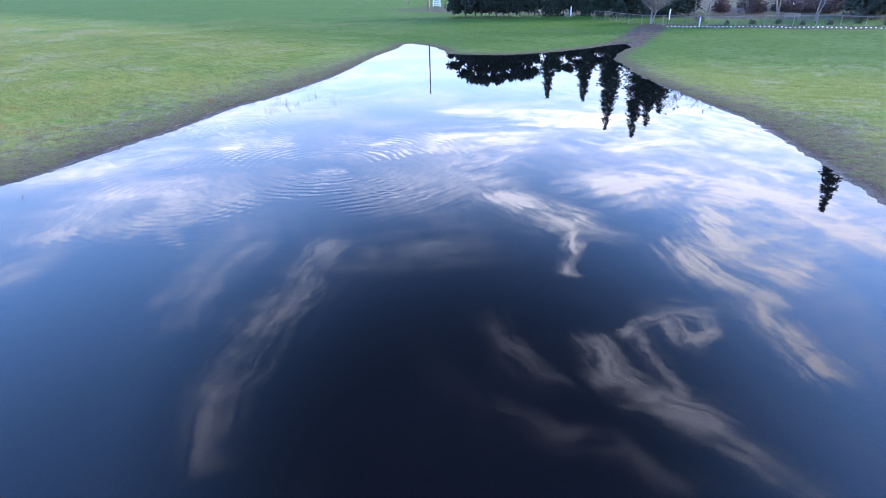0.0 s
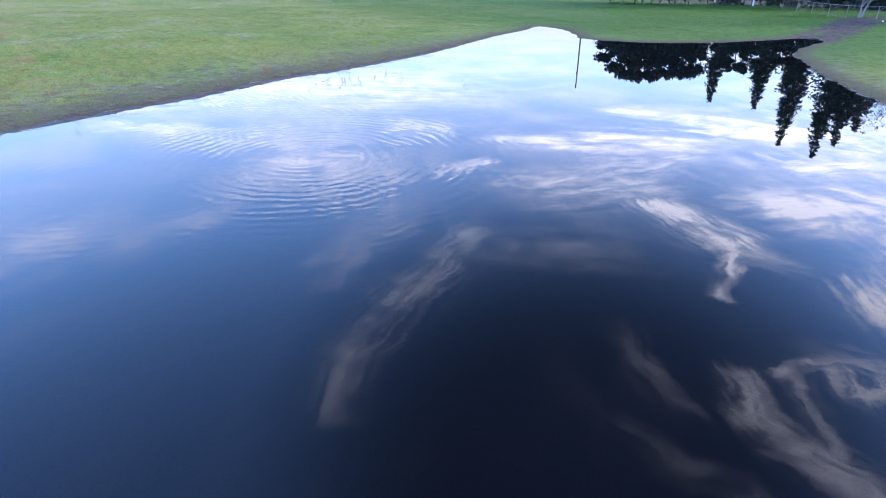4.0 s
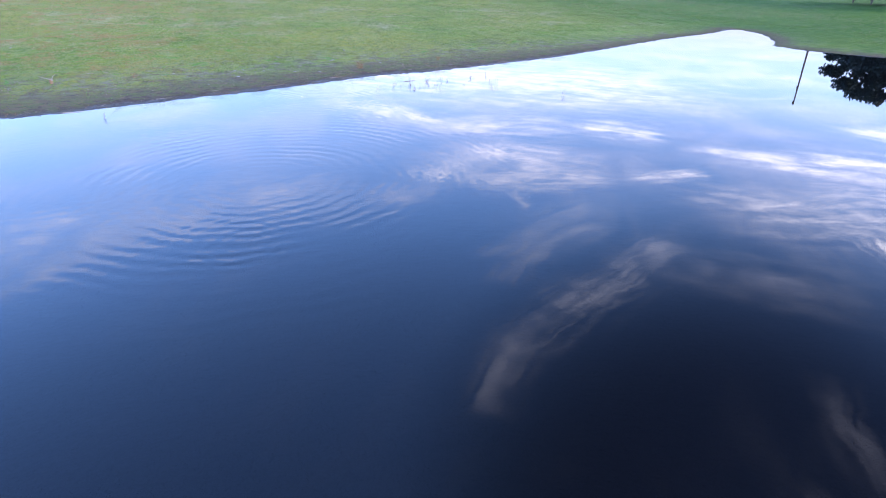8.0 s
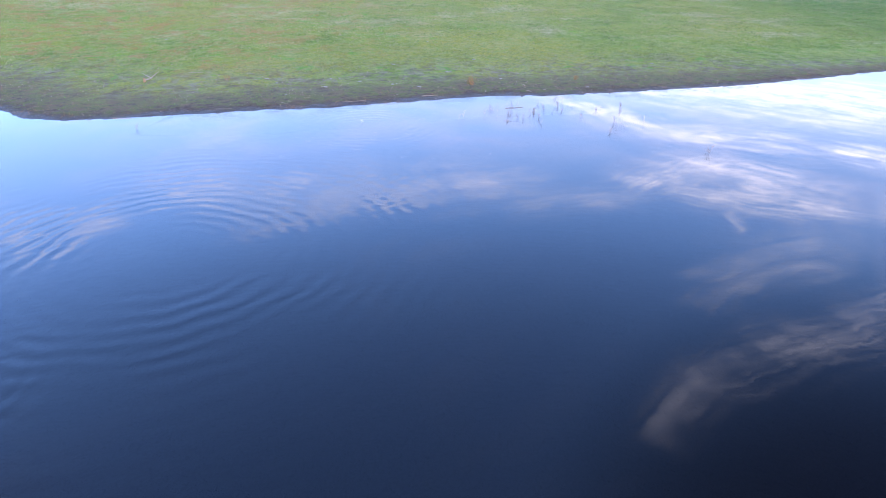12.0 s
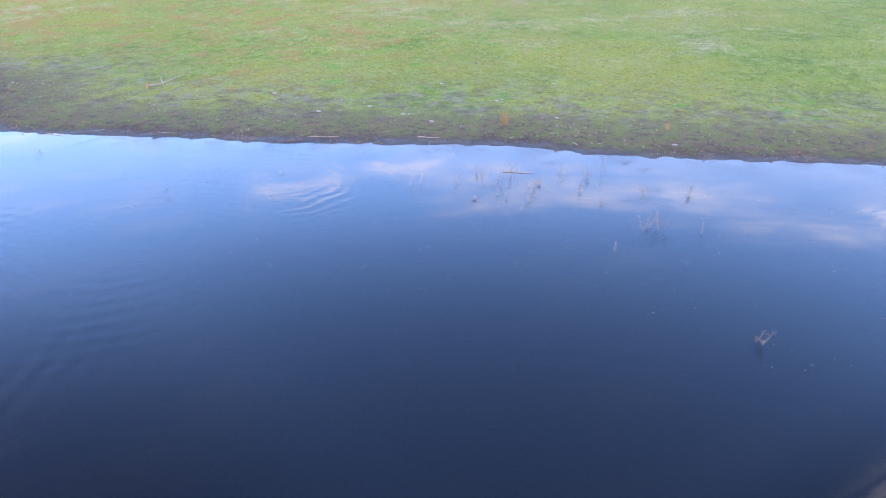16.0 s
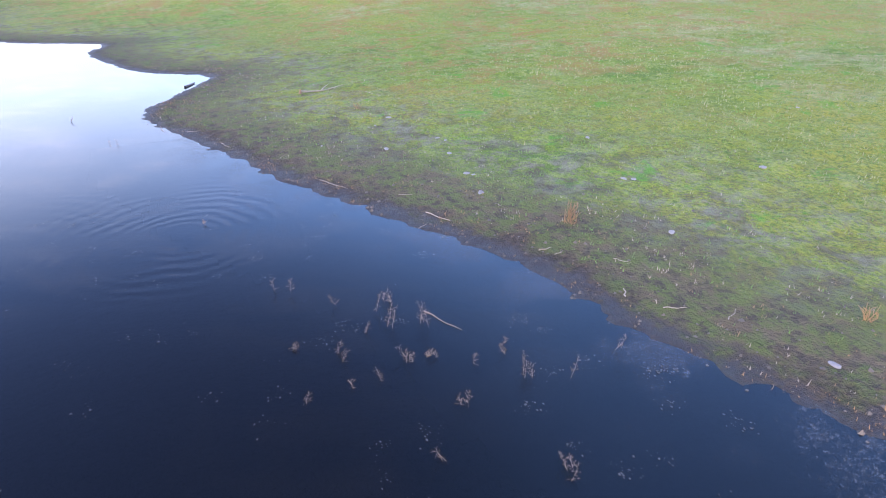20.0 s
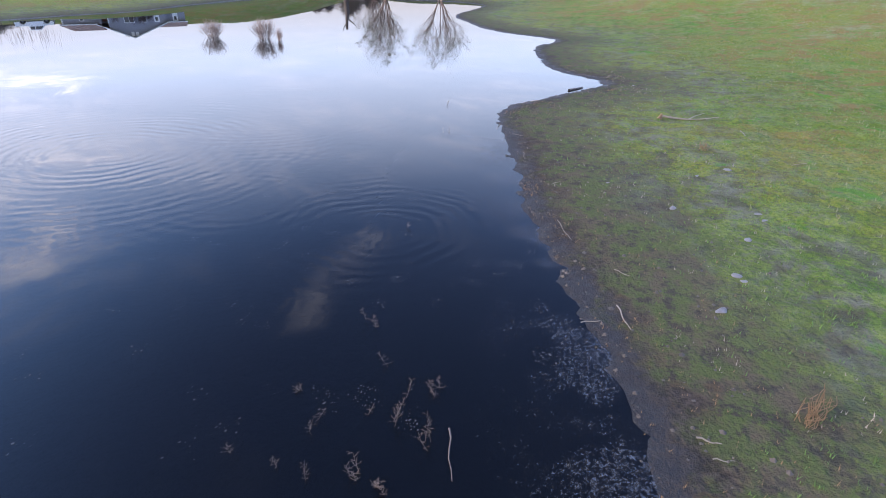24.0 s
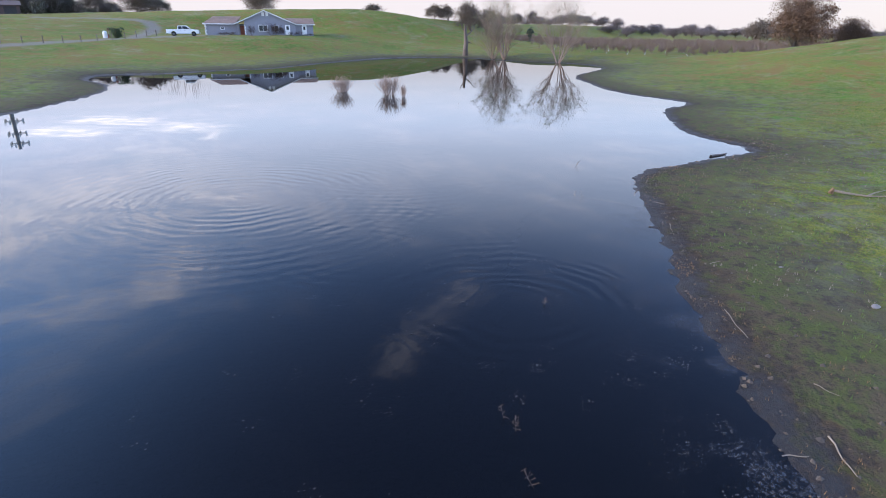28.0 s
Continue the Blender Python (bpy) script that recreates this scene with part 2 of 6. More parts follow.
    L(math("MULTIPLY", smooth(up, 0.17, 0.035), 0.9), band.inputs["Factor"]); L(mix.outputs["Result"], band.inputs["A"])
    band.inputs["B"].default_value = (*HAZE, 1)
    L(band.outputs["Result"], bg.inputs["Color"])
    bg.inputs["Strength"].default_value = 0.15
    L(bg.outputs[0], out.inputs[0])


math_atan2 = math.atan2
CLOUD, HAZE, GLOW = (7.0, 7.0, 7.4), (1.5, 1.38, 1.32), (3.2, 3.9, 5.0)
build_sky()
sun = new("sun", bpy.data.lights.new("sun", "SUN"))
sun.data.energy, sun.data.angle, sun.data.color = 1.3, radians(12), (1.0, 0.86, 0.62)
sun.rotation_euler = (radians(90 - SUN_EL), 0, radians(180 - SUN_AZ))

# ---- materials ----
def mat(name, base=(0.5, 0.5, 0.5), rough=0.7, metal=0.0, var=0.0, scale=4.0, bump=0.0, spec=0.5, rnd=0.0, second=None):
    """Node material: base colour broken by noise at two scales, with fine relief; rnd varies it from object to object."""
    m = bpy.data.materials.new(name)
    m.use_nodes = True
    nt = m.node_tree
    b = nt.nodes["Principled BSDF"]
    b.inputs["Roughness"].default_value, b.inputs["Metallic"].default_value = rough, metal
    b.inputs["Specular IOR Level"].default_value = spec
    b.inputs["Base Color"].default_value = (*base, 1)
    if var or bump:
        tc = nt.nodes.new("ShaderNodeTexCoord")
        n1 = node(nt, "ShaderNodeTexNoise", Scale=scale, Detail=6.0, Roughness=0.65)
        n2 = node(nt, "ShaderNodeTexNoise", Scale=scale * 0.13, Detail=3.0)
        nt.links.new(tc.outputs["Object"], n1.inputs["Vector"])
        nt.links.new(tc.outputs["Object"], n2.inputs["Vector"])
        add = nt.nodes.new("ShaderNodeMath"); add.operation = "ADD"
        nt.links.new(n1.outputs["Fac"], add.inputs[0]); nt.links.new(n2.outputs["Fac"], add.inputs[1])
        last = add.outputs[0]
        if rnd:
            oi = nt.nodes.new("ShaderNodeObjectInfo")
            ma = nt.nodes.new("ShaderNodeMath"); ma.operation = "MULTIPLY_ADD"
            ma.inputs[1].default_value = rnd
            nt.links.new(oi.outputs["Random"], ma.inputs[0]); nt.links.new(last, ma.inputs[2])
            last = ma.outputs[0]
        mr = node(nt, "ShaderNodeMapRange")
        mr.inputs["From Min"].default_value, mr.inputs["From Max"].default_value = 0.65, 1.35 + rnd
        nt.links.new(last, mr.inputs[0])
        mix = nt.nodes.new("ShaderNodeMix"); mix.data_type = "RGBA"
        lo = tuple(max(0, c * (1 - var)) for c in base)
        hi = second or tuple(min(1, c * (1 + var)) for c in base)
        mix.inputs["A"].default_value, mix.inputs["B"].default_value = (*lo, 1), (*hi, 1)
        nt.links.new(mr.outputs[0], mix.inputs["Factor"])
        nt.links.new(mix.outputs["Result"], b.inputs["Base Color"])
        if bump:
            bp = node(nt, "ShaderNodeBump", Strength=bump, Distance=0.02)
            nt.links.new(n1.outputs["Fac"], bp.inputs["Height"])
            nt.links.new(bp.outputs[0], b.inputs["Normal"])
    return m


def link_mix(nt, fac, a, b):
    mix = nt.nodes.new("ShaderNodeMix"); mix.data_type = "RGBA"
    for sock, v in (("Factor", fac), ("A", a), ("B", b)):
        if isinstance(v, tuple):
            mix.inputs[sock].default_value = (*v, 1)
        elif isinstance(v, float):
            mix.inputs[sock].default_value = v
        else:
            nt.links.new(v, mix.inputs[sock])
    return mix.outputs["Result"]


def ramp(nt, sock, lo, hi):
    mr = nt.nodes.new("ShaderNodeMapRange"); mr.interpolation_type = "SMOOTHSTEP"
    mr.inputs["From Min"].default_value, mr.inputs["From Max"].default_value = lo, hi
    nt.links.new(sock, mr.inputs[0])
    return mr.outputs[0]


def maths(nt, op, a, b):
    m = nt.nodes.new("ShaderNodeMath"); m.operation = op
    for k, v in enumerate((a, b)):
        if isinstance(v, (int, float)):
            m.inputs[k].default_value = v
        else:
            nt.links.new(v, m.inputs[k])
    return m.outputs[0]


def ground_material():
    m = bpy.data.materials.new("pasture")
    m.use_nodes = True
    nt = m.node_tree
    b = nt.nodes["Principled BSDF"]
    b.inputs["Roughness"].default_value = 0.9
    b.inputs["Specular IOR Level"].default_value = 0.12
    geo = nt.nodes.new("ShaderNodeNewGeometry")

    def nz(scale, detail=5.0, rough=0.6, dist=0.0):
        n = node(nt, "ShaderNodeTexNoise", Scale=scale, Detail=detail, Roughness=rough, Distortion=dist)
        nt.links.new(geo.outputs["Position"], n.inputs["Vector"])
        return n.outputs["Fac"]

    at = nt.nodes.new("ShaderNodeAttribute"); at.attribute_name = "shore"
    tr = nt.nodes.new("ShaderNodeAttribute"); tr.attribute_name = "track"
    px = nt.nodes.new("ShaderNodeSeparateXYZ")
    nt.links.new(geo.outputs["Position"], px.inputs[0])
    big, mid, small, fine = nz(0.05, 3.0), nz(0.28, 5.0, 0.65), nz(1.6, 6.0, 0.7), nz(9.0, 4.0, 0.7)
    grass = link_mix(nt, ramp(nt, mid, 0.35, 0.65), (0.058, 0.112, 0.012), (0.13, 0.172, 0.019))
    grass = link_mix(nt, maths(nt, "MULTIPLY", ramp(nt, big, 0.38, 0.58), ramp(nt, px.outputs["X"], 44.0, 16.0)), grass, (0.18, 0.17, 0.024))
    grass = link_mix(nt, ramp(nt, small, 0.42, 0.68), grass, (0.18, 0.195, 0.05))
    # dark flecks at two scales: shade between tufts, put into the grass colour
    grass = link_mix(nt, maths(nt, "MULTIPLY", ramp(nt, fine, 0.42, 0.64), 0.7), grass, (0.05, 0.09, 0.012))
    grass = link_mix(nt, ramp(nt, nz(4.0, 6.0, 0.75), 0.52, 0.68), grass, (0.048, 0.088, 0.013))
    dry = link_mix(nt, ramp(nt, small, 0.35, 0.65), (0.15, 0.13, 0.055), (0.23, 0.225, 0.12))
    drymask = maths(nt, "MULTIPLY", ramp(nt, nz(0.14, 7.0, 0.74, 0.6), 0.49, 0.62), ramp(nt, at.outputs["Fac"], 8.0, 20.0))
    grass = link_mix(nt, maths(nt, "MULTIPLY", drymask, 0.7), grass, dry)
    rust = maths(nt, "MULTIPLY", ramp(nt, nz(0.4, 6.0, 0.72, 0.8), 0.46, 0.6), ramp(nt, at.outputs["Fac"], 4.0, 11.0))
    west = ramp(nt, px.outputs["X"], 2.0, -22.0)
    grass = link_mix(nt, maths(nt, "MULTIPLY", maths(nt, "MULTIPLY", rust, west), 0.75), grass, (0.185, 0.105, 0.036))
    # grazed ground: thatch and bare earth show through in patches and in fine flecks, most of all near the pond
    thatch = link_mix(nt, ramp(nt, small, 0.38, 0.62), (0.062, 0.05, 0.033), (0.13, 0.115, 0.09))
    bare = maths(nt, "MULTIPLY", ramp(nt, nz(0.7, 8.0, 0.78, 0.7), 0.44, 0.59), ramp(nt, at.outputs["Fac"], 12.0, 3.0))
    grass = link_mix(nt, maths(nt, "MULTIPLY", bare, 0.95), grass, thatch)
    fleck = maths(nt, "MULTIPLY", ramp(nt, nz(5.0, 6.0, 0.8, 0.3), 0.5, 0.6), ramp(nt, at.outputs["Fac"], 17.0, 2.0))
    grass = link_mix(nt, maths(nt, "MULTIPLY", fleck, 0.75), grass, thatch)
    lush = maths(nt, "MULTIPLY", ramp(nt, nz(0.55, 5.0, 0.7, 0.4), 0.58, 0.68), ramp(nt, at.outputs["Fac"], 2.5, 5.0))
    grass = link_mix(nt, maths(nt, "MULTIPLY", lush, 0.75), grass, (0.055, 0.155, 0.012))
    # wetter, greener meadow east of the pond
    grass = link_mix(nt, maths(nt, "MULTIPLY", ramp(nt, px.outputs["X"], 24.0, 46.0), 0.8), grass, link_mix(nt, ramp(nt, small, 0.35, 0.65), (0.023, 0.07, 0.007), (0.048, 0.1, 0.01)))
    # trodden strip along the water: thin grass, bare soil, wet mud
    shore = maths(nt, "ADD", at.outputs["Fac"], maths(nt, "MULTIPLY", maths(nt, "SUBTRACT", mid, 0.5), 2.6))
    shore = maths(nt, "ADD", shore, maths(nt, "MULTIPLY", maths(nt, "SUBTRACT", small, 0.5), 2.2))
    thin = link_mix(nt, ramp(nt, small, 0.38, 0.6), (0.085, 0.063, 0.038), (0.066, 0.076, 0.023))
    thin = link_mix(nt, ramp(nt, nz(3.0, 6.0, 0.75), 0.5, 0.62), thin, (0.045, 0.036, 0.026))
    col = link_mix(nt, ramp(nt, shore, 1.3, 5.6), thin, grass)
    mud = link_mix(nt, ramp(nt, fine, 0.35, 0.7), (0.024, 0.018, 0.014), (0.07, 0.05, 0.037))
    mud = link_mix(nt, ramp(nt, nz(2.6, 7.0, 0.78, 0.6), 0.5, 0.62), mud, (0.075, 0.047, 0.024))
    col = link_mix(nt, ramp(nt, shore, 0.1, 1.3), mud, col)
    # soaked at the water's edge
    soaked = ramp(nt, maths(nt, "ADD", at.outputs["Fac"], maths(nt, "MULTIPLY", maths(nt, "SUBTRACT", small, 0.5), 1.6)), 0.75, 0.05)
    col = link_mix(nt, maths(nt, "MULTIPLY", soaked, 0.8), col, (0.018, 0.015, 0.014))
    # bed colour darkened away from the bank, for light lost in deeper water
    col = link_mix(nt, ramp(nt, at.outputs["Fac"], -2.6, -0.1), (0.009, 0.008, 0.008), col)
    gravel = link_mix(nt, ramp(nt, fine, 0.3, 0.7), (0.15, 0.13, 0.11), (0.25, 0.22, 0.19))
    col = link_mix(nt, tr.outputs["Fac"], col, gravel)
    so = nt.nodes.new("ShaderNodeAttribute"); so.attribute_name = "soil"
    soil = link_mix(nt, ramp(nt, small, 0.35, 0.65), (0.035, 0.026, 0.022), (0.09, 0.066, 0.055))
    col = link_mix(nt, maths(nt, "MULTIPLY", so.outputs["Fac"], ramp(nt, mid, 0.25, 0.5)), col, soil)
    nt.links.new(col, b.inputs["Base Color"])
    nt.links.new(maths(nt, "SUBTRACT", 0.92, maths(nt, "MULTIPLY", soaked, 0.35)), b.inputs["Roughness"])
    nt.links.new(maths(nt, "ADD", 0.12, maths(nt, "MULTIPLY", soaked, 0.1)), b.inputs["Specular IOR Level"])
    bp = node(nt, "ShaderNodeBump", Strength=0.9, Distance=0.14)
    nt.links.new(maths(nt, "ADD", small, maths(nt, "MULTIPLY", fine, 0.5)), bp.inputs["Height"])
    nt.links.new(bp.outputs[0], b.inputs["Normal"])
    return m


RINGS = [(-7.2, 2.2, 0.45, 0.8, 9.5, 0.8), (-7.7, -2.1, 0.36, 0.4, 3.0, 0.5), (-4.7, 13.0, 0.38, 0.5, 5.0, 0.5), (-5.2, 8.6, 0.42, 1.0, 6.0, 0.3), (-13.0, 4.0, 0.42, 1.5, 9.0, 0.2), (-15.0, 1.0, 0.48, 3.0, 13.0, 0.06)]


def water_material():
    m = bpy.data.materials.new("pond_water")
    m.use_nodes = True
    nt = m.node_tree
    nt.nodes.clear()
    L = nt.links.new
    out = nt.nodes.new("ShaderNodeOutputMaterial")
    gl = nt.nodes.new("ShaderNodeBsdfGlossy"); gl.inputs["Roughness"].default_value = 0.0
    tr = nt.nodes.new("ShaderNodeBsdfTransparent"); tr.inputs["Color"].default_value = (0.14, 0.135, 0.125, 1)
    # little gets through the murky water; its silt sends back a trace of the light
    silt = nt.nodes.new("ShaderNodeBsdfDiffuse"); silt.inputs["Color"].default_value = (0.0018, 0.002, 0.0024, 1)
    body = nt.nodes.new("ShaderNodeAddShader")
    L(tr.outputs[0], body.inputs[0]); L(silt.outputs[0], body.inputs[1])
    fr = nt.nodes.new("ShaderNodeFresnel"); fr.inputs["IOR"].default_value = 1.333
    mix = nt.nodes.new("ShaderNodeMixShader")
    geo = nt.nodes.new("ShaderNodeNewGeometry")
    height = None
    # spreading rings left by waterfowl: centre, wave length, inner and outer reach, weight
    wob = node(nt, "ShaderNodeTexNoise", Scale=0.7, Detail=2.0)
    L(geo.outputs["Position"], wob.inputs["Vector"])
    gap = node(nt, "ShaderNodeTexNoise", Scale=0.45, Detail=3.0)
    L(geo.outputs["Position"], gap.inputs["Vector"])
    for cx, cy, wl, r0, r1, k in RINGS:
        dist = nt.nodes.new("ShaderNodeVectorMath"); dist.operation = "DISTANCE"
        L(geo.outputs["Position"], dist.inputs[0]); dist.inputs[1].default_value = (cx, cy, 0)
        d = maths(nt, "ADD", dist.outputs["Value"], maths(nt, "MULTIPLY", wob.outputs["Fac"], 0.7))
        wave = maths(nt, "SINE", maths(nt, "MULTIPLY", d, 6.2832 / wl), 0.0)
        fade = maths(nt, "MULTIPLY", ramp(nt, d, r1, r0 + 0.3 * (r1 - r0)), ramp(nt, d, r0, r0 + 0.25 * (r1 - r0)))
        fade = maths(nt, "MULTIPLY", fade, ramp(nt, gap.outputs["Fac"], 0.36, 0.62))
        ripple = maths(nt, "MULTIPLY", wave, maths(nt, "MULTIPLY", fade, k))
        height = ripple if height is None else maths(nt, "ADD", height, ripple)
    bp = node(nt, "ShaderNodeBump", Strength=0.2, Distance=0.012)
    L(height, bp.inputs["Height"])
    for n in (gl, fr):
        L(bp.outputs[0], n.inputs["Normal"])
    L(fr.outputs[0], mix.inputs[0]); L(body.outputs[0], mix.inputs[1]); L(gl.outputs[0], mix.inputs[2])
    L(mix.outputs[0], out.inputs[0])
    return m


M_GROUND, M_WATER = ground_material(), water_material()
M_WALL = mat("grey_stucco", (0.27, 0.27, 0.31), 0.85, var=0.12, scale=6, bump=0.15)
M_ROOF = mat("brown_shingle", (0.25, 0.17, 0.13), 0.85, var=0.25, scale=5, bump=0.3)
M_WHITE = mat("white_paint", (0.78, 0.78, 0.77), 0.5, var=0.06, scale=5, bump=0.05)
M_BARK = mat("grey_bark", (0.13, 0.1, 0.085), 0.9, var=0.35, scale=12, bump=0.6)
M_PALEBARK = mat("pale_bark", (0.2, 0.18, 0.165), 0.85, var=0.3, scale=10, bump=0.5)
M_TWIG = mat("reddish_twigs", (0.25, 0.18, 0.145), 0.9, var=0.3, scale=3, rnd=0.4)
M_BROWN = mat("brown_brush", (0.085, 0.055, 0.05), 0.9, var=0.35, scale=2, rnd=0.4)
M_SAPTWIG = mat("brown_orchard_twigs", (0.135, 0.098, 0.082), 0.9, var=0.3, scale=3, rnd=0.4)
M_FIR = mat("fir_needles", (0.02, 0.04, 0.026), 0.75, var=0.5, scale=1.5, rnd=0.5)
M_THUJA = mat("dark_foliage", (0.016, 0.03, 0.022), 0.8, var=0.5, scale=2.0, rnd=0.4)
M_OAK = mat("brown_oak_leaves", (0.13, 0.075, 0.045), 0.8, var=0.45, scale=1.2, rnd=0.5)
M_OLIVE = mat("dull_winter_leaves", (0.11, 0.095, 0.062), 0.8, var=0.4, scale=1.2, rnd=0.5)
M_WILLOW = mat("thin_willow_leaves", (0.20, 0.19, 0.115), 0.8, var=0.35, scale=1.5)
# bluish grey-brown: distance haze is mixed into this leaf colour
M_FAR = mat("hazed_winter_woodland", (0.15, 0.125, 0.125), 0.9, var=0.35, scale=0.6, rnd=0.5)
M_BUSH = mat("shrub_leaves", (0.04, 0.065, 0.025), 0.8, var=0.5, scale=2.0, rnd=0.3)
M_STONE = mat("pale_stone", (0.17, 0.15, 0.14), 0.85, var=0.3, scale=9, bump=0.5, rnd=0.4)
M_WOOD = mat("bleached_wood", (0.21, 0.165, 0.125), 0.8, var=0.35, scale=14, bump=0.5, rnd=0.4)
M_CUT = mat("fresh_cut_wood", (0.2, 0.115, 0.06), 0.8, var=0.25, scale=14, bump=0.3)
M_STRAW = mat("dead_stalks", (0.13, 0.09, 0.068), 0.85, var=0.35, scale=8, rnd=0.5)


def film_material():
    """Lacy film of scum: opaque flecks, open water between them."""
    m = mat("scum_film", (0.12, 0.12, 0.13), 0.7, var=0.35, scale=5)
    nt = m.node_tree
    b = nt.nodes["Principled BSDF"]
    geo = nt.nodes.new("ShaderNodeNewGeometry")
    at = nt.nodes.new("ShaderNodeAttribute"); at.attribute_name = "shore"
    lace = node(nt, "ShaderNodeTexNoise", Scale=15.0, Detail=9.0, Roughness=0.8, Distortion=0.6)
    patch = node(nt, "ShaderNodeTexNoise", Scale=0.75, Detail=4.0, Roughness=0.6)
    for n in (lace, patch):
        nt.links.new(geo.outputs["Position"], n.inputs["Vector"])
    near = maths(nt, "MULTIPLY", ramp(nt, at.outputs["Fac"], -3.2, -0.1), ramp(nt, patch.outputs["Fac"], 0.36, 0.6))
    level = maths(nt, "ADD", lace.outputs["Fac"], maths(nt, "MULTIPLY", near, 0.16))
    nt.links.new(maths(nt, "MULTIPLY", ramp(nt, level, 0.63, 0.73), 0.4), b.inputs["Alpha"])
    return m


M_FILM = film_material()
M_SCUM = mat("floating_debris", (0.12, 0.115, 0.115), 0.8, var=0.4, scale=3)
M_WEED = mat("drowned_weed", (0.06, 0.052, 0.048), 0.85, var=0.4, scale=3)
M_CLOD = mat("mud_clods", (0.058, 0.043, 0.032), 0.75, var=0.45, scale=6, bump=0.6)
M_ORCHARD = mat("thin_orchard_leaves", (0.125, 0.092, 0.052), 0.85, var=0.4, scale=1.0, rnd=0.5)
M_GLASS = mat("window_glass", (0.05, 0.06, 0.075), 0.06, spec=0.8)
M_DARK = mat("painted_bay_shade", (0.04, 0.036, 0.034), 0.8, var=0.2, scale=5)
M_STEEL = mat("galvanised_steel", (0.22, 0.225, 0.23), 0.45, metal=0.8, var=0.15, scale=8)
M_TYRE = mat("rubber", (0.025, 0.025, 0.026), 0.8, var=0.2, scale=10)
M_PAINT = mat("white_car_paint", (0.80, 0.81, 0.82), 0.25, var=0.03, scale=2)
M_BLACK = mat("black_plastic", (0.03, 0.03, 0.032), 0.5, var=0.1, scale=10)
M_RED = mat("rust_red_paint", (0.33, 0.11, 0.07), 0.7, var=0.25, scale=6)
M_OCHRE = mat("orange_dead_stems", (0.17, 0.095, 0.04), 0.9, var=0.4, scale=2.0, rnd=0.3)
M_GRASSB = mat("grass_blades", (0.07, 0.125, 0.016), 0.85, var=0.6, scale=3.0)
M_DRYB = mat("dry_grass_blades", (0.19, 0.175, 0.085), 0.85, var=0.4, scale=0.6)

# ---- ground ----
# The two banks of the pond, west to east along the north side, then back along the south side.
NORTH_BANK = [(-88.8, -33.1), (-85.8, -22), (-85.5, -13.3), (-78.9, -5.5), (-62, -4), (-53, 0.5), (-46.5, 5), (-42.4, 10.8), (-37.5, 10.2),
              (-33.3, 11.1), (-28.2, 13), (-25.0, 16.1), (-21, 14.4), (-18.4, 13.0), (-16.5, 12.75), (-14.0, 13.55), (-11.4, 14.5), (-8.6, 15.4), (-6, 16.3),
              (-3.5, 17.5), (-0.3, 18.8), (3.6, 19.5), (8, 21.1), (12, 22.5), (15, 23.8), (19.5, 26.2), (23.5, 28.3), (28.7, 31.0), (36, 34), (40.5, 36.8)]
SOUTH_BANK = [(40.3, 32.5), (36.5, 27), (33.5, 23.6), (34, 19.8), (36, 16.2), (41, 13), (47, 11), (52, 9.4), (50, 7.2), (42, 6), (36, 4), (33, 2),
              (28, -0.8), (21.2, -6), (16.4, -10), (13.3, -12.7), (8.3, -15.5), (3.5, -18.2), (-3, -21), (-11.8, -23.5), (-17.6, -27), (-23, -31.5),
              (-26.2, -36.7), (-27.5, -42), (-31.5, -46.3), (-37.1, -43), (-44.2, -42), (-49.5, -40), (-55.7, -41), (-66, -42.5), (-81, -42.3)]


def rounded(points, cuts):
    p = np.array(points, float)
    a, b, c, d = np.roll(p, 1, 0), p, np.roll(p, -1, 0), np.roll(p, -2, 0)
    t = (np.arange(cuts) / cuts)[None, :, None]
    a, b, c, d = (v[:, None] for v in (a, b, c, d))
    q = 0.5 * (2 * b + (c - a) * t + (2 * a - 5 * b + 4 * c - d) * t**2 + (3 * b - a - 3 * c + d) * t**3)
    return q.reshape(-1, 2)


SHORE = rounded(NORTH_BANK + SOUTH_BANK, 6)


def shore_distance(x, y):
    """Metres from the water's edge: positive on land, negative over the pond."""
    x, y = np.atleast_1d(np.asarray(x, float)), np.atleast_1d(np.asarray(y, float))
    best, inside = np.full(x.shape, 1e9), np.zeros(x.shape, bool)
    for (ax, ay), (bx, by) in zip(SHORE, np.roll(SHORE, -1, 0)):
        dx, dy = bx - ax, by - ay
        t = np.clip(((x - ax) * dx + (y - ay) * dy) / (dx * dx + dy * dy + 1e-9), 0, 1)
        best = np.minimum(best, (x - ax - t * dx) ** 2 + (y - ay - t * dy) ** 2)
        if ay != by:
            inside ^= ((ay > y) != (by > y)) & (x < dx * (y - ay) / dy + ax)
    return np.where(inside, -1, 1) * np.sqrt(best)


def step(v, lo, hi):
    t = np.clip((v - lo) / (hi - lo), 0, 1)
    return t * t * (3 - 2 * t)


def waves(x, y, seed, size, turns=7):
    """Smooth, uneven swell of about -1 to 1, a few metres (size) from crest to crest."""
    r = np.random.RandomState(seed)
    out = 0
    for k in range(turns):
        a, f, p = r.uniform(0, 6.28), r.uniform(0.5, 1.8) / size * 6.28, r.uniform(0, 6.28)
        out = out + np.sin(f * (np.cos(a) * x + np.sin(a) * y) + p + 1.3 * np.sin(f * 0.61 * (np.sin(a) * x - np.cos(a) * y) + 2 * p))
    return out / turns * 1.6


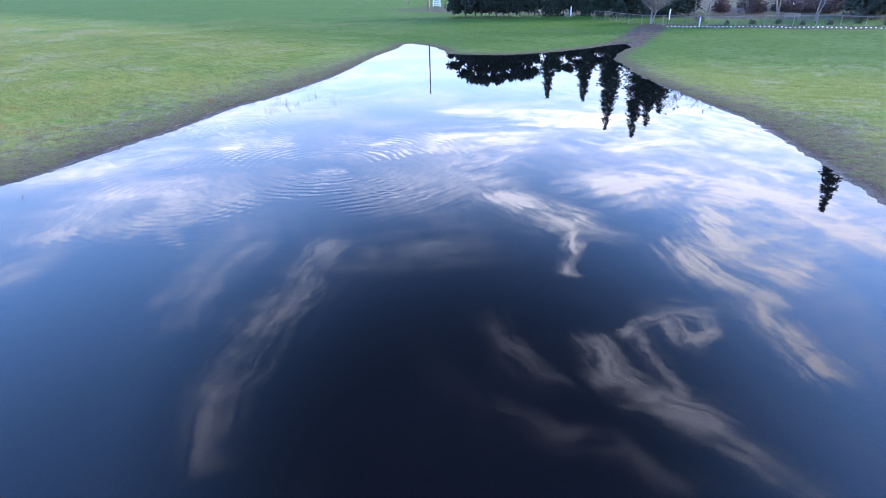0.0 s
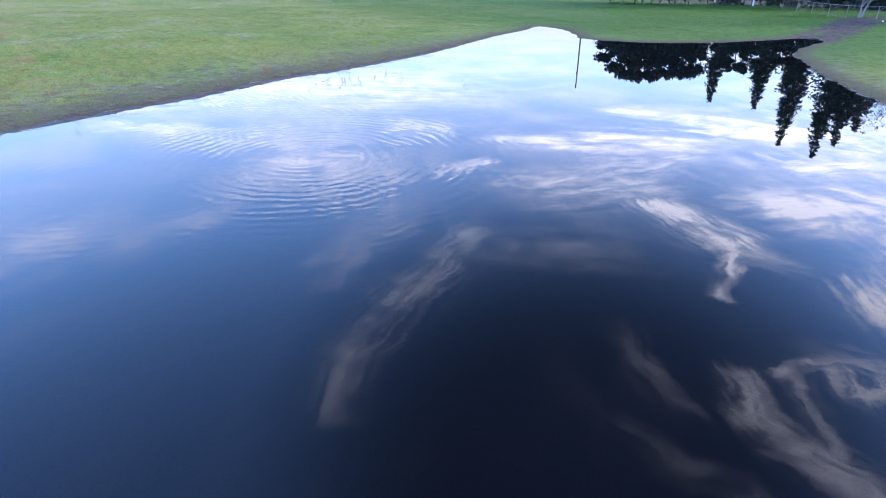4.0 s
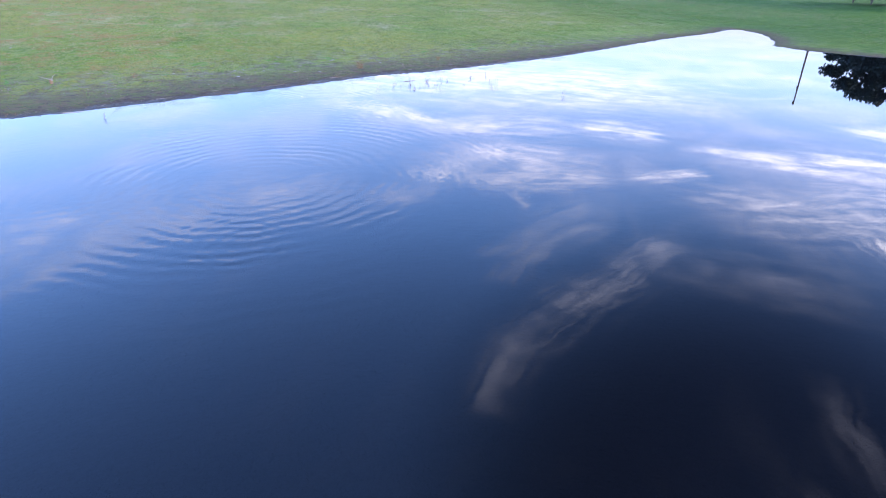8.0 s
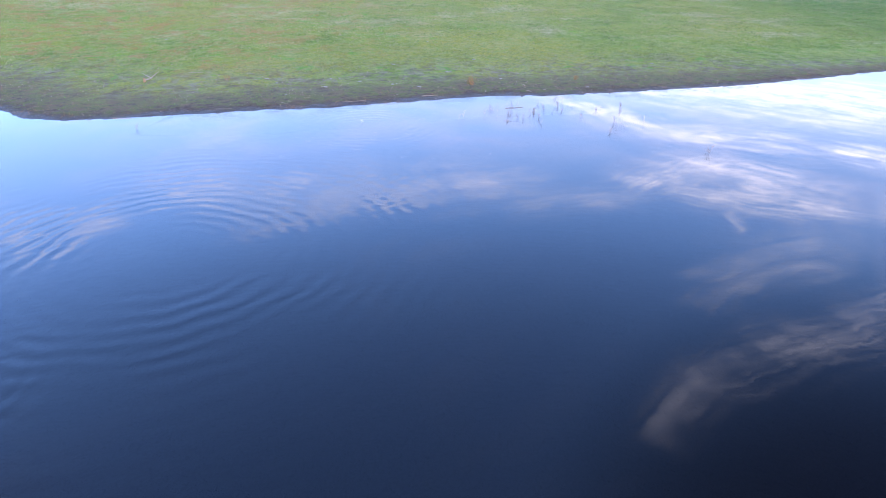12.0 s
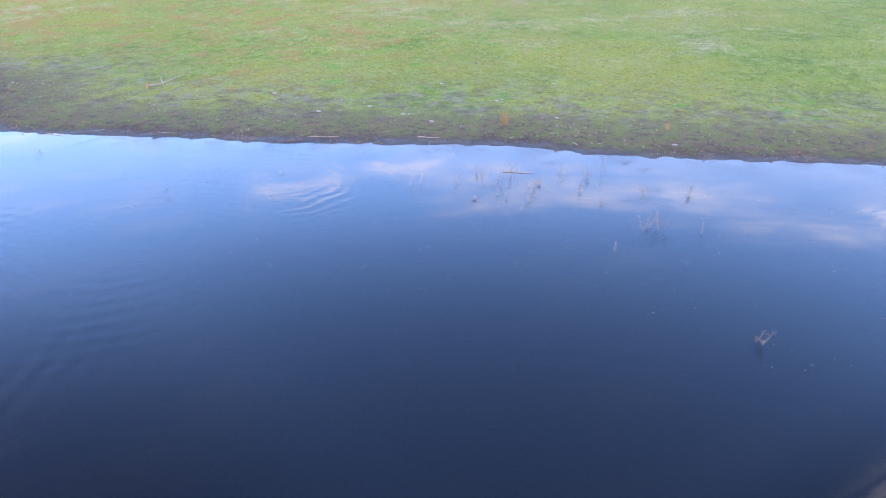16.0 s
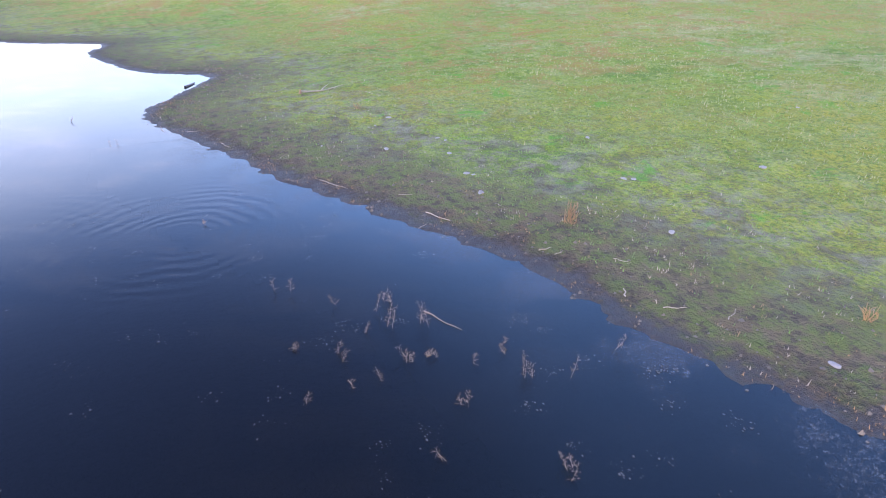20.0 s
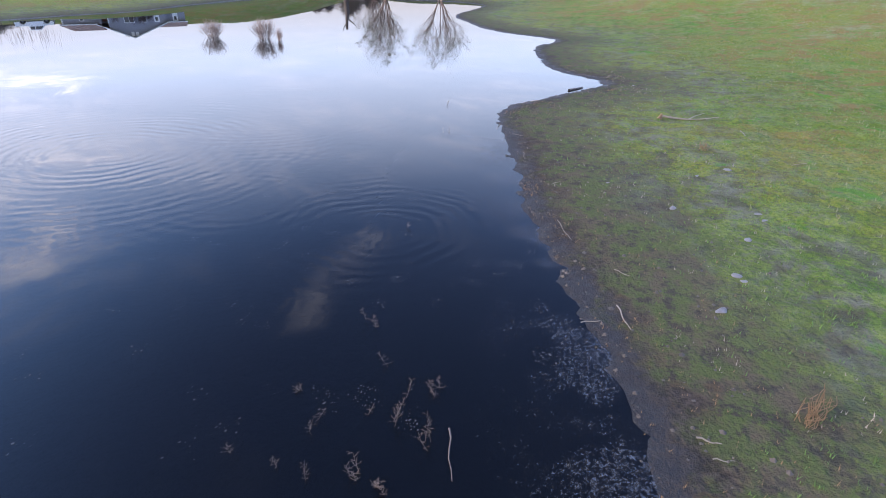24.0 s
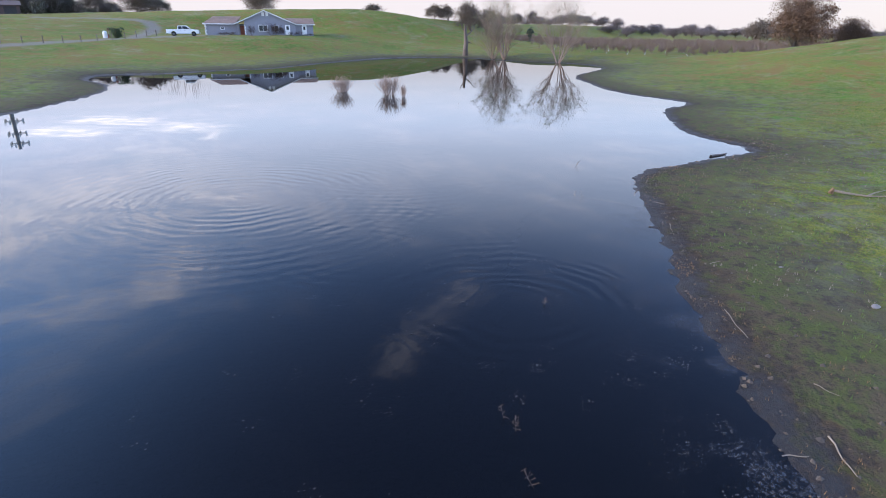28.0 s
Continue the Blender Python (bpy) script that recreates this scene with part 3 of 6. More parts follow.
def land(x, y, d=None):
    """The height of the ground."""
    x, y = np.atleast_1d(np.asarray(x, float)), np.atleast_1d(np.asarray(y, float))
    d = shore_distance(x, y) if d is None else d
    dp = np.maximum(d, 0)
    h = 3.2 * (1 - np.exp(-dp / 95))
    south = step(-y, 36, 140) * step(-x, -60, 20) * (1 - 0.75 * step(-y, 150, 230))
    h = h + 3.9 * south + 3.3 * np.exp(-((x + 195) / 62) ** 2 - ((y + 145) / 42) ** 2)
    h = h + 2.6 * np.exp(-((x + 105) / 60) ** 2 - ((y - 70) / 50) ** 2) * step(dp, 4, 30)
    low = np.maximum(step(-x, 96, 124) * step(y, -98, -58) * (1 - step(y, 16, 52)), step(-x, 150, 215) * step(y, -115, -75))
    h = h * (1 - low) - 0.8 * low
    h = h + 3.4 * step(y, -2, 48) * np.exp(-(((x + 95) / 35) ** 2)) * step(dp, 3, 25)
    # round green hill behind the house, longer towards the south
    v, u = 0.777 * (x + 131) + 0.629 * (y + 93), -0.629 * (x + 131) + 0.777 * (y + 93)
    hill = np.exp(-((u / np.where(u < 0, 75, 40)) ** 2) - (v / np.where(v < 0, 60, 30)) ** 2)
    h = h * (1 - hill) + 9.4 * hill
    pad = np.exp(-((((x + 78) ** 2 + (y + 79) ** 2) / 24**2) ** 2))
    h = h * (1 - pad) + 3.15 * pad
    h = h + 0.6 * np.exp(-((dp - 8) / 4) ** 2) * step(-x, 78, 90) * step(y, -40, -20)
    far = step(np.hypot(x, y), 420, 900)
    h = h * (1 - far)
    h = h + step(dp, 3, 30) * 0.10 * waves(x, y, 5, 14) + step(dp, 0.5, 6) * 0.03 * waves(x, y, 6, 2.2) + step(dp, 2, 9) * (0.05 * waves(x, y, 9, 1.5) + 0.035 * waves(x, y, 10, 0.9))
    edge = np.exp(-(d / 1.6) ** 2) * (0.018 * waves(x, y, 7, 2.2) + 0.022 * waves(x, y, 8, 0.8) + 0.014 * waves(x, y, 11, 0.55))
    bed = -1.3 * (1 - np.exp(np.minimum(d, 0) / 22)) - 0.05 * (1 - np.exp(np.minimum(d, 0) / 0.7))
    h = h + 0.05 * (1 - np.exp(-dp / 0.7))
    return np.where(d > 0, h + 0.01, bed) + edge


def line_of(lo, hi, fine_lo, fine_hi, fine, reach):
    mid = list(np.arange(fine_lo, fine_hi + 1e-6, fine))
    grow, out, v = fine, [], fine_hi
    while v < hi:
        grow = min(grow * 1.09, 1.2) if v < fine_hi + reach else grow * 1.09
        v += grow
        out.append(v)
    back, grow, v = [], fine, fine_lo
    while v > lo:
        grow = min(grow * 1.09, 1.2) if v > fine_lo - reach else grow * 1.09
        v -= grow
        back.append(v)
    return np.array(back[::-1] + mid + out)


def track_mask(x, y):
    """How far a place lies on the gravel drive by the house."""
    out = np.zeros(x.shape)
    for pts in (((-76, -80), (-62, -76.6), (-57.9, -78.6), (-54, -80.1), (-47.3, -79.3), (-40.9, -77.8), (-35.6, -75.8), (-10, -68), (60, -55)), ((-58, -80.5), (-65, -88), (-77, -102), (-79.6, -107.8), (-78, -112.6), (-75.3, -115.8), (-66, -126))):
        for (ax, ay), (bx, by) in zip(pts[:-1], pts[1:]):
            dx, dy = bx - ax, by - ay
            t = np.clip(((x - ax) * dx + (y - ay) * dy) / (dx * dx + dy * dy), 0, 1)
            out = np.maximum(out, 1 - step(np.hypot(x - ax - t * dx, y - ay - t * dy), 0.9, 1.9))
    return 0.85 * out


def soil_mask(x, y):
    """Bare soil: the wet channel feeding the pond, and the garden beds behind the east fence."""
    out = np.zeros(x.shape)
    pts = ((50, 8.4), (57, 9.3), (63, 10.2), (68, 11), (75, 12.6))
    for (ax, ay), (bx, by) in zip(pts[:-1], pts[1:]):
        dx, dy = bx - ax, by - ay
        t = np.clip(((x - ax) * dx + (y - ay) * dy) / (dx * dx + dy * dy), 0, 1)
        out = np.maximum(out, 1 - step(np.hypot(x - ax - t * dx, y - ay - t * dy), 1.3, 3.4))
    beds = step(x, 72.5, 74) * (1 - step(x, 77, 79)) * (1 - step(y, 12, 15)) + step(x, 87, 90) * (1 - step(y, 70, 90))
    return np.maximum(out, 0.9 * np.minimum(beds, 1))


def build_ground():
    xs = line_of(-3500, 3500, -30, 26, 0.2, 76)
    ys = line_of(-3500, 3500, 10, 32, 0.2, 140)
    gx, gy = np.meshgrid(xs, ys)
    x, y = gx.ravel(), gy.ravel()
    d = shore_distance(x, y)
    z = land(x, y, d)
    nx, ny = len(xs), len(ys)
    i = (np.arange(ny - 1)[:, None] * nx + np.arange(nx - 1)[None]).ravel()
    faces = np.stack([i, i + 1, i + 1 + nx, i + nx], 1)
    me = bpy.data.meshes.new("ground")
    me.from_pydata(np.stack([x, y, z], 1).tolist(), [], faces.tolist())
    me.polygons.foreach_set("use_smooth", np.ones(len(faces), bool))
    for name, v in (("shore", np.where(d > 0, d * (1 + 1.8 * step(x, 10, 30)), d)), ("track", track_mask(x, y)), ("soil", soil_mask(x, y))):
        me.attributes.new(name, "FLOAT", "POINT").data.foreach_set("value", v.astype(np.float32))
    me.materials.append(M_GROUND)
    return tagged(new("ground", me), "green winter pasture sloping down to a muddy bank", "ground", kind="structure")


build_ground()


def build_water():
    me = bpy.data.meshes.new("water")
    me.from_pydata([(-93, -52, 0), (56, -52, 0), (56, 42, 0), (-93, 42, 0)], [], [(0, 1, 2, 3)])
    me.materials.append(M_WATER)
    return tagged(new("water", me), "still dark pond water mirroring a cloudy sky", "pond", kind="structure")


build_water()


def ground_at(x, y):
    return float(land(x, y)[0])

# ---- parts ----
def part(name, bm, material, parent=None, label="", smooth=False):
    me = bpy.data.meshes.new(name)
    bm.to_mesh(me)
    bm.free()
    if smooth:
        me.polygons.foreach_set("use_smooth", np.ones(len(me.polygons), bool))
    if material:
        me.materials.append(material)
    ob = new(name, me)
    if parent:
        ob.parent = parent
    if label:
        tagged(ob, label)
    return ob


def raw(name, verts, faces, material, parent=None, smooth=False):
    me = bpy.data.meshes.new(name)
    me.from_pydata(verts, [], faces)
    if smooth:
        me.polygons.foreach_set("use_smooth", np.ones(len(faces), bool))
    me.materials.append(material)
    ob = new(name, me)
    if parent:
        ob.parent = parent
    return ob


def thing(name, place, turn=0.0, label="", category="", group="", kind=""):
    e = new(name)
    e.empty_display_size = 0.3
    e.matrix_basis = pose(*place, 0, 0, turn)
    return tagged(e, label, category, group, kind)


def box(bm, x0, x1, y0, y1, z0, z1, bevel=0.0):
    r = bmesh.ops.create_cube(bm, size=1.0)
    bmesh.ops.scale(bm, vec=(x1 - x0, y1 - y0, z1 - z0), verts=r["verts"])
    bmesh.ops.translate(bm, vec=((x0 + x1) / 2, (y0 + y1) / 2, (z0 + z1) / 2), verts=r["verts"])
    if bevel:
        es = list({e for v in r["verts"] for e in v.link_edges})
        bmesh.ops.bevel(bm, geom=es, offset=bevel, segments=1, affect="EDGES")


def boxes(*items, bevel=0.0):
    bm = bmesh.new()
    for it in items:
        box(bm, *it, bevel=bevel)
    return bm

# ---- plant builders ----
def tube(verts, faces, a, b, ra, rb, sides=5):
    a, b = np.array(a, float), np.array(b, float)
    d = b - a
    d = d / (np.linalg.norm(d) + 1e-9)
    u = np.cross(d, (0, 0, 1) if abs(d[2]) < 0.9 else (1, 0, 0))
    u /= np.linalg.norm(u)
    v = np.cross(d, u)
    n = len(verts)
    for p, r in ((a, ra), (b, rb)):
        for k in range(sides):
            t = 6.2832 * k / sides
            verts.append(tuple(p + r * (np.cos(t) * u + np.sin(t) * v)))
    for k in range(sides):
        faces.append((n + k, n + (k + 1) % sides, n + sides + (k + 1) % sides, n + sides + k))


def grow(rng, base, height, stems, lean, levels, thick, spread=0.6, split=3, droop=0.0, thin=0.006, low=False):
    """Limbs of a tree as tapering tubes; returns vertices, faces and the twigs' ends."""
    verts, faces, tips = [], [], []

    def limb(p, d, length, r, level):
        segs = 3 if level < 2 else 2
        q = np.array(p, float)
        for s in range(segs):
            d2 = d + rng.normal(0, 0.16, 3) + np.array((0, 0, 0.08 - droop * level))
            d2 /= np.linalg.norm(d2)
            e = q + d2 * length / segs
            r2 = max(r * (1 - 0.22 * (s + 1)), thin)
            tube(verts, faces, q, e, r * (1 - 0.22 * s), r2, 6 if level == 0 else (4 if level < 3 else 3))
            if level < levels and (s > 0 or level > 0 or low):
                for _ in range(split - (1 if s == 0 else 0)):
                    side = rng.normal(0, 1, 3)
                    side -= side @ d2 * d2
                    side /= np.linalg.norm(side) + 1e-9
                    nd = d2 * (1 - spread * 0.6) + side * spread + np.array((0, 0, 0.15))
                    limb(e, nd / np.linalg.norm(nd), length * rng.uniform(0.5, 0.72), r2 * 0.62, level + 1)
            q, d = e, d2
        if level >= levels - 1:
            tips.append((q, level))

    for k in range(stems):
        a = rng.uniform(0, 6.28)
        d = np.array((np.cos(a) * lean, np.sin(a) * lean, 1.0))
        limb(np.array(base) + (np.cos(a) * 0.12 * (stems > 1), np.sin(a) * 0.12 * (stems > 1), -0.2), d / np.linalg.norm(d), height * rng.uniform(0.42, 0.52), thick * rng.uniform(0.8, 1.1), 0)
    return verts, faces, tips


def leaves(rng, centres, count, radius, size, flat=0.5):
    """Small leaf blades scattered round the given centres."""
    wt = rng.lognormal(0, 1.15, len(centres))
    pick = rng.choice(len(centres), count, p=wt / wt.sum())
    c = np.array(centres)[pick]
    radius = radius * rng.uniform(0.45, 1.3, len(centres))[pick][:, None]
    off = rng.normal(0, 1, (count, 3))
    off *= (radius * rng.uniform(0.15, 1, (count, 1)) ** 0.6) / (np.linalg.norm(off, axis=1, keepdims=True) + 1e-9)
    off[:, 2] *= 0.75
    p = c + off
    u = rng.normal(0, 1, (count, 3)); u /= np.linalg.norm(u, axis=1, keepdims=True)
    v = np.cross(u, rng.normal(0, 1, (count, 3))); v /= np.linalg.norm(v, axis=1, keepdims=True) + 1e-9
    s = size * rng.uniform(0.6, 1.4, (count, 1))
    q = np.stack([p - u * s, p + v * s * flat, p + u * s, p - v * s * flat], 1).reshape(-1, 3)
    f = np.arange(4 * count).reshape(-1, 4)
    return q.tolist(), f.tolist()


def make_tree(name, seed, height, stems, lean, levels, thick, bark, leaf, count, radius, size, label, category, spread=0.6, split=3, group="", droop=0.0, thin=0.006, low=False):
    rng = np.random.RandomState(seed)
    e = thing(name, (0, 0, 0), 0, label, category, group)
    v, f, tips = grow(rng, (0, 0, 0), height, stems, lean, levels, thick, spread, split, droop, thin, low)
    top = max(p[2] for p in v)
    k = height / top
    raw("trunk", [(x * k, y * k, z * k) for x, y, z in v], f, bark, e, True)
    if count:
        lv, lf = leaves(rng, [np.array(t[0]) * k for t in tips], count, radius, size)
        raw("crown", lv, lf, leaf, e)
    return e


def put(ob, x, y, turn=0.0, size=1.0, wide=None, sink=0.05, z=None):
    g = ground_at(x, y) if z is None else z
    w = size if wide is None else wide
    ob.matrix_basis = pose(x, y, g - sink, 0, 0, turn) @ Matrix.Diagonal((w, w, size, 1))
    return ob


def again(ob, x, y, turn=0.0, size=1.0, wide=None, sink=0.05, z=None, label=""):
    g = ground_at(x, y) if z is None else z
    w = size if wide is None else wide
    keep = ob.scale.copy()
    ob.scale = (1, 1, 1)
    c = copy_thing(ob, pose(x, y, g - sink, 0, 0, turn) @ Matrix.Diagonal((w, w, size, 1)))
    ob.scale = keep
    return tagged(c, label)


def make_fir(seed, height, width, layers, label, group=""):
    """A conifer: a straight trunk with whorls of drooping, needle-covered boughs."""
    rng = np.random.RandomState(seed)
    e = thing("conifer", (0, 0, 0), 0, label, "tree", group)
    v, f = [], []
    for k in range(6):
        tube(v, f, (0, 0, height * k / 6 - 0.2), (0, 0, height * (k + 1) / 6 - 0.2), 0.28 * (1 - k / 6.4), 0.28 * (1 - (k + 1) / 6.4), 7)
    q, qf = [], []
    for i in range(layers):
        t = (i + rng.uniform(0, 0.8)) / layers
        z = height * (0.06 + 0.94 * t)
        reach = width / 2 * (1 - t) ** 0.8 * rng.uniform(0.75, 1.15) + 0.12
        for j in range(8 if t < 0.8 else 5):
            a = rng.uniform(0, 6.283)
            r = reach * rng.uniform(0.6, 1.12)
            tip = np.array((np.cos(a) * r, np.sin(a) * r, z - 0.28 * r + 0.2))
            tube(v, f, (0, 0, z), tip, 0.04, 0.008, 3)
            n = max(7, int(r * 12))
            s = rng.uniform(0.08, 1, n)[:, None] ** 0.75
            c = np.array((0, 0, z)) * (1 - s) + tip * s + rng.normal(0, 0.11 + 0.07 * r, (n, 3))
            out = np.array((np.cos(a), np.sin(a), -0.45)) + rng.normal(0, 0.45, (n, 3))
            out /= np.linalg.norm(out, axis=1, keepdims=True)
            w = np.cross(out, rng.normal(0, 1, (n, 3)))
            w /= np.linalg.norm(w, axis=1, keepdims=True) + 1e-9
            ln, wd = rng.uniform(0.22, 0.5, (n, 1)), rng.uniform(0.09, 0.2, (n, 1))
            k0 = len(q)
            q += np.stack([c - out * ln * 0.4, c + w * wd, c + out * ln, c - w * wd], 1).reshape(-1, 3).tolist()
            qf += [(k0 + 4 * m, k0 + 4 * m + 1, k0 + 4 * m + 2, k0 + 4 * m + 3) for m in range(n)]
    raw("trunk", v, f, M_BARK, e, True)
    raw("crown", q, qf, M_FIR, e)
    return e


def make_bush(name, seed, height, width, leaf, label, count=900, size=0.12, category="shrub", group=""):
    """A dense rounded shrub: many short stems under an uneven shell of leaves."""
    rng = np.random.RandomState(seed)
    e = thing(name, (0, 0, 0), 0, label, category, group)
    v, f, c = [], [], []
    for k in range(14):
        a, r = rng.uniform(0, 6.28), rng.uniform(0.1, 0.42) * width
        tip = np.array((np.cos(a) * r, np.sin(a) * r, height * rng.uniform(0.45, 0.85)))
        tube(v, f, (0, 0, -0.1), tip, 0.03, 0.01, 4)
        c += [tip, tip * (0.85, 0.85, 0.6), tip * (0.9, 0.9, 0.3)]
    raw("stem", v, f, M_BARK, e)
    lv, lf = leaves(rng, c, count, width * 0.24, size, 0.6)
    lv = [(x, y, max(z, 0.02)) for x, y, z in lv]
    raw("crown", lv, lf, leaf, e)
    return e

# ---- west side: house, pickup, drive ----
def poly_part(name, pts, depth, material, parent, label="", axis="y"):
    """A flat outline in x and z, given depth along y."""
    bm = bmesh.new()
    vs = [bm.verts.new((x, y, z)) for x, y, z in pts]
    face = bm.faces.new(vs)
    r = bmesh.ops.extrude_face_region(bm, geom=[face])
    bmesh.ops.translate(bm, vec=(0, depth, 0) if axis == "y" else (0, 0, depth), verts=[g for g in r["geom"] if isinstance(g, bmesh.types.BMVert)])
    bmesh.ops.recalc_face_normals(bm, faces=bm.faces)
    return part(name, bm, material, parent, label)


def slab(name, a, b, c, d, thick, material, parent, label=""):
    """A roof plane through four corners, thick metres deep."""
    bm = bmesh.new()
    low = [bm.verts.new(p) for p in (a, b, c, d)]
    high = [bm.verts.new((p[0], p[1], p[2] + thick)) for p in (a, b, c, d)]
    bm.faces.new(low); bm.faces.new(high[::-1])
    for k in range(4):
        bm.faces.new((low[k], low[(k + 1) % 4], high[(k + 1) % 4], high[k]))
    bmesh.ops.recalc_face_normals(bm, faces=bm.faces)
    return part(name, bm, material, parent, label)


def shingles(parent, a, b, c, d, rows, cols, lift):
    """Courses of shingles on a roof plane: a-b along the eave, d-c along the ridge."""
    a, b, c, d = (np.array(p, float) for p in (a, b, c, d))
    n = np.cross(b - a, d - a); n /= np.linalg.norm(n)
    if n[2] < 0:
        n = -n
    v, f = [], []
    for i in range(rows):
        s0, s1 = i / rows, min(1, (i + 1.12) / rows)
        for j in range(cols):
            o = 0.5 * (i % 2)
            t0, t1 = max(0, (j + o) / cols), min(1, (j + o + 0.96) / cols)
            if t1 <= t0:
                continue
            p = lambda s, t, h: tuple((a * (1 - t) + b * t) * (1 - s) + (d * (1 - t) + c * t) * s + n * h)
            k = len(v)
            v += [p(s0, t0, lift + 0.035), p(s0, t1, lift + 0.035), p(s1, t1, lift), p(s1, t0, lift), p(s0, t0, lift), p(s0, t1, lift)]
            f += [(k, k + 1, k + 2, k + 3), (k + 4, k + 5, k + 1, k)]
    ob = raw("shingles", v, f, M_ROOF, parent)
    return tagged(ob, kind="stuff")


def window(parent, x0, x1, z0, z1, y, panes=2):
    w = part("window", boxes((x0 - 0.1, x1 + 0.1, y - 0.05, y + 0.02, z0 - 0.1, z0 - 0.002), (x0 - 0.1, x1 + 0.1, y - 0.05, y + 0.02, z1 + 0.002, z1 + 0.1),
                             (x0 - 0.1, x0 - 0.002, y - 0.048, y + 0.02, z0, z1), (x1 + 0.002, x1 + 0.1, y - 0.048, y + 0.02, z0, z1)), M_WHITE, parent, "white window with two panes")
    for k in range(panes):
        a, b = x0 + (x1 - x0) * k / panes, x0 + (x1 - x0) * (k + 1) / panes
        part("pane", boxes((a + 0.04, b - 0.04, y - 0.02, y + 0.01, z0 + 0.04, z1 - 0.04)), M_GLASS, w)
        part("sash", boxes((a, a + 0.038, y - 0.035, y + 0.01, z0, z1), (b - 0.038, b, y - 0.035, y + 0.01, z0, z1),
                           (a + 0.04, b - 0.04, y - 0.035, y + 0.01, z0, z0 + 0.038), (a + 0.04, b - 0.04, y - 0.035, y + 0.01, z1 - 0.038, z1)), M_WHITE, w)


def house_door(parent, x0, x1, z0, z1, y):
    d = part("door", boxes((x0, x1, y - 0.045, y - 0.005, z0, z1), bevel=0.008), M_WHITE, parent, "white painted outside door")
    part("door_frame", boxes((x0 - 0.09, x0 - 0.003, y - 0.06, y, z0, z1 + 0.09), (x1 + 0.003, x1 + 0.09, y - 0.06, y, z0, z1 + 0.09), (x0, x1, y - 0.06, y, z1 + 0.004, z1 + 0.09)), M_WHITE, d)
    part("glass", boxes((x0 + 0.2, x1 - 0.2, y - 0.055, y - 0.047, z0 + 1.05, z1 - 0.2)), M_GLASS, d)
    part("handle", boxes((x0 + 0.06, x0 + 0.1, y - 0.1, y - 0.047, z0 + 0.98, z0 + 1.04)), M_STEEL, d)
    part("step", boxes((x0 - 0.25, x1 + 0.25, y - 0.75, y - 0.062, z0 - 0.5, z0 - 0.03), bevel=0.02), M_STONE, d)


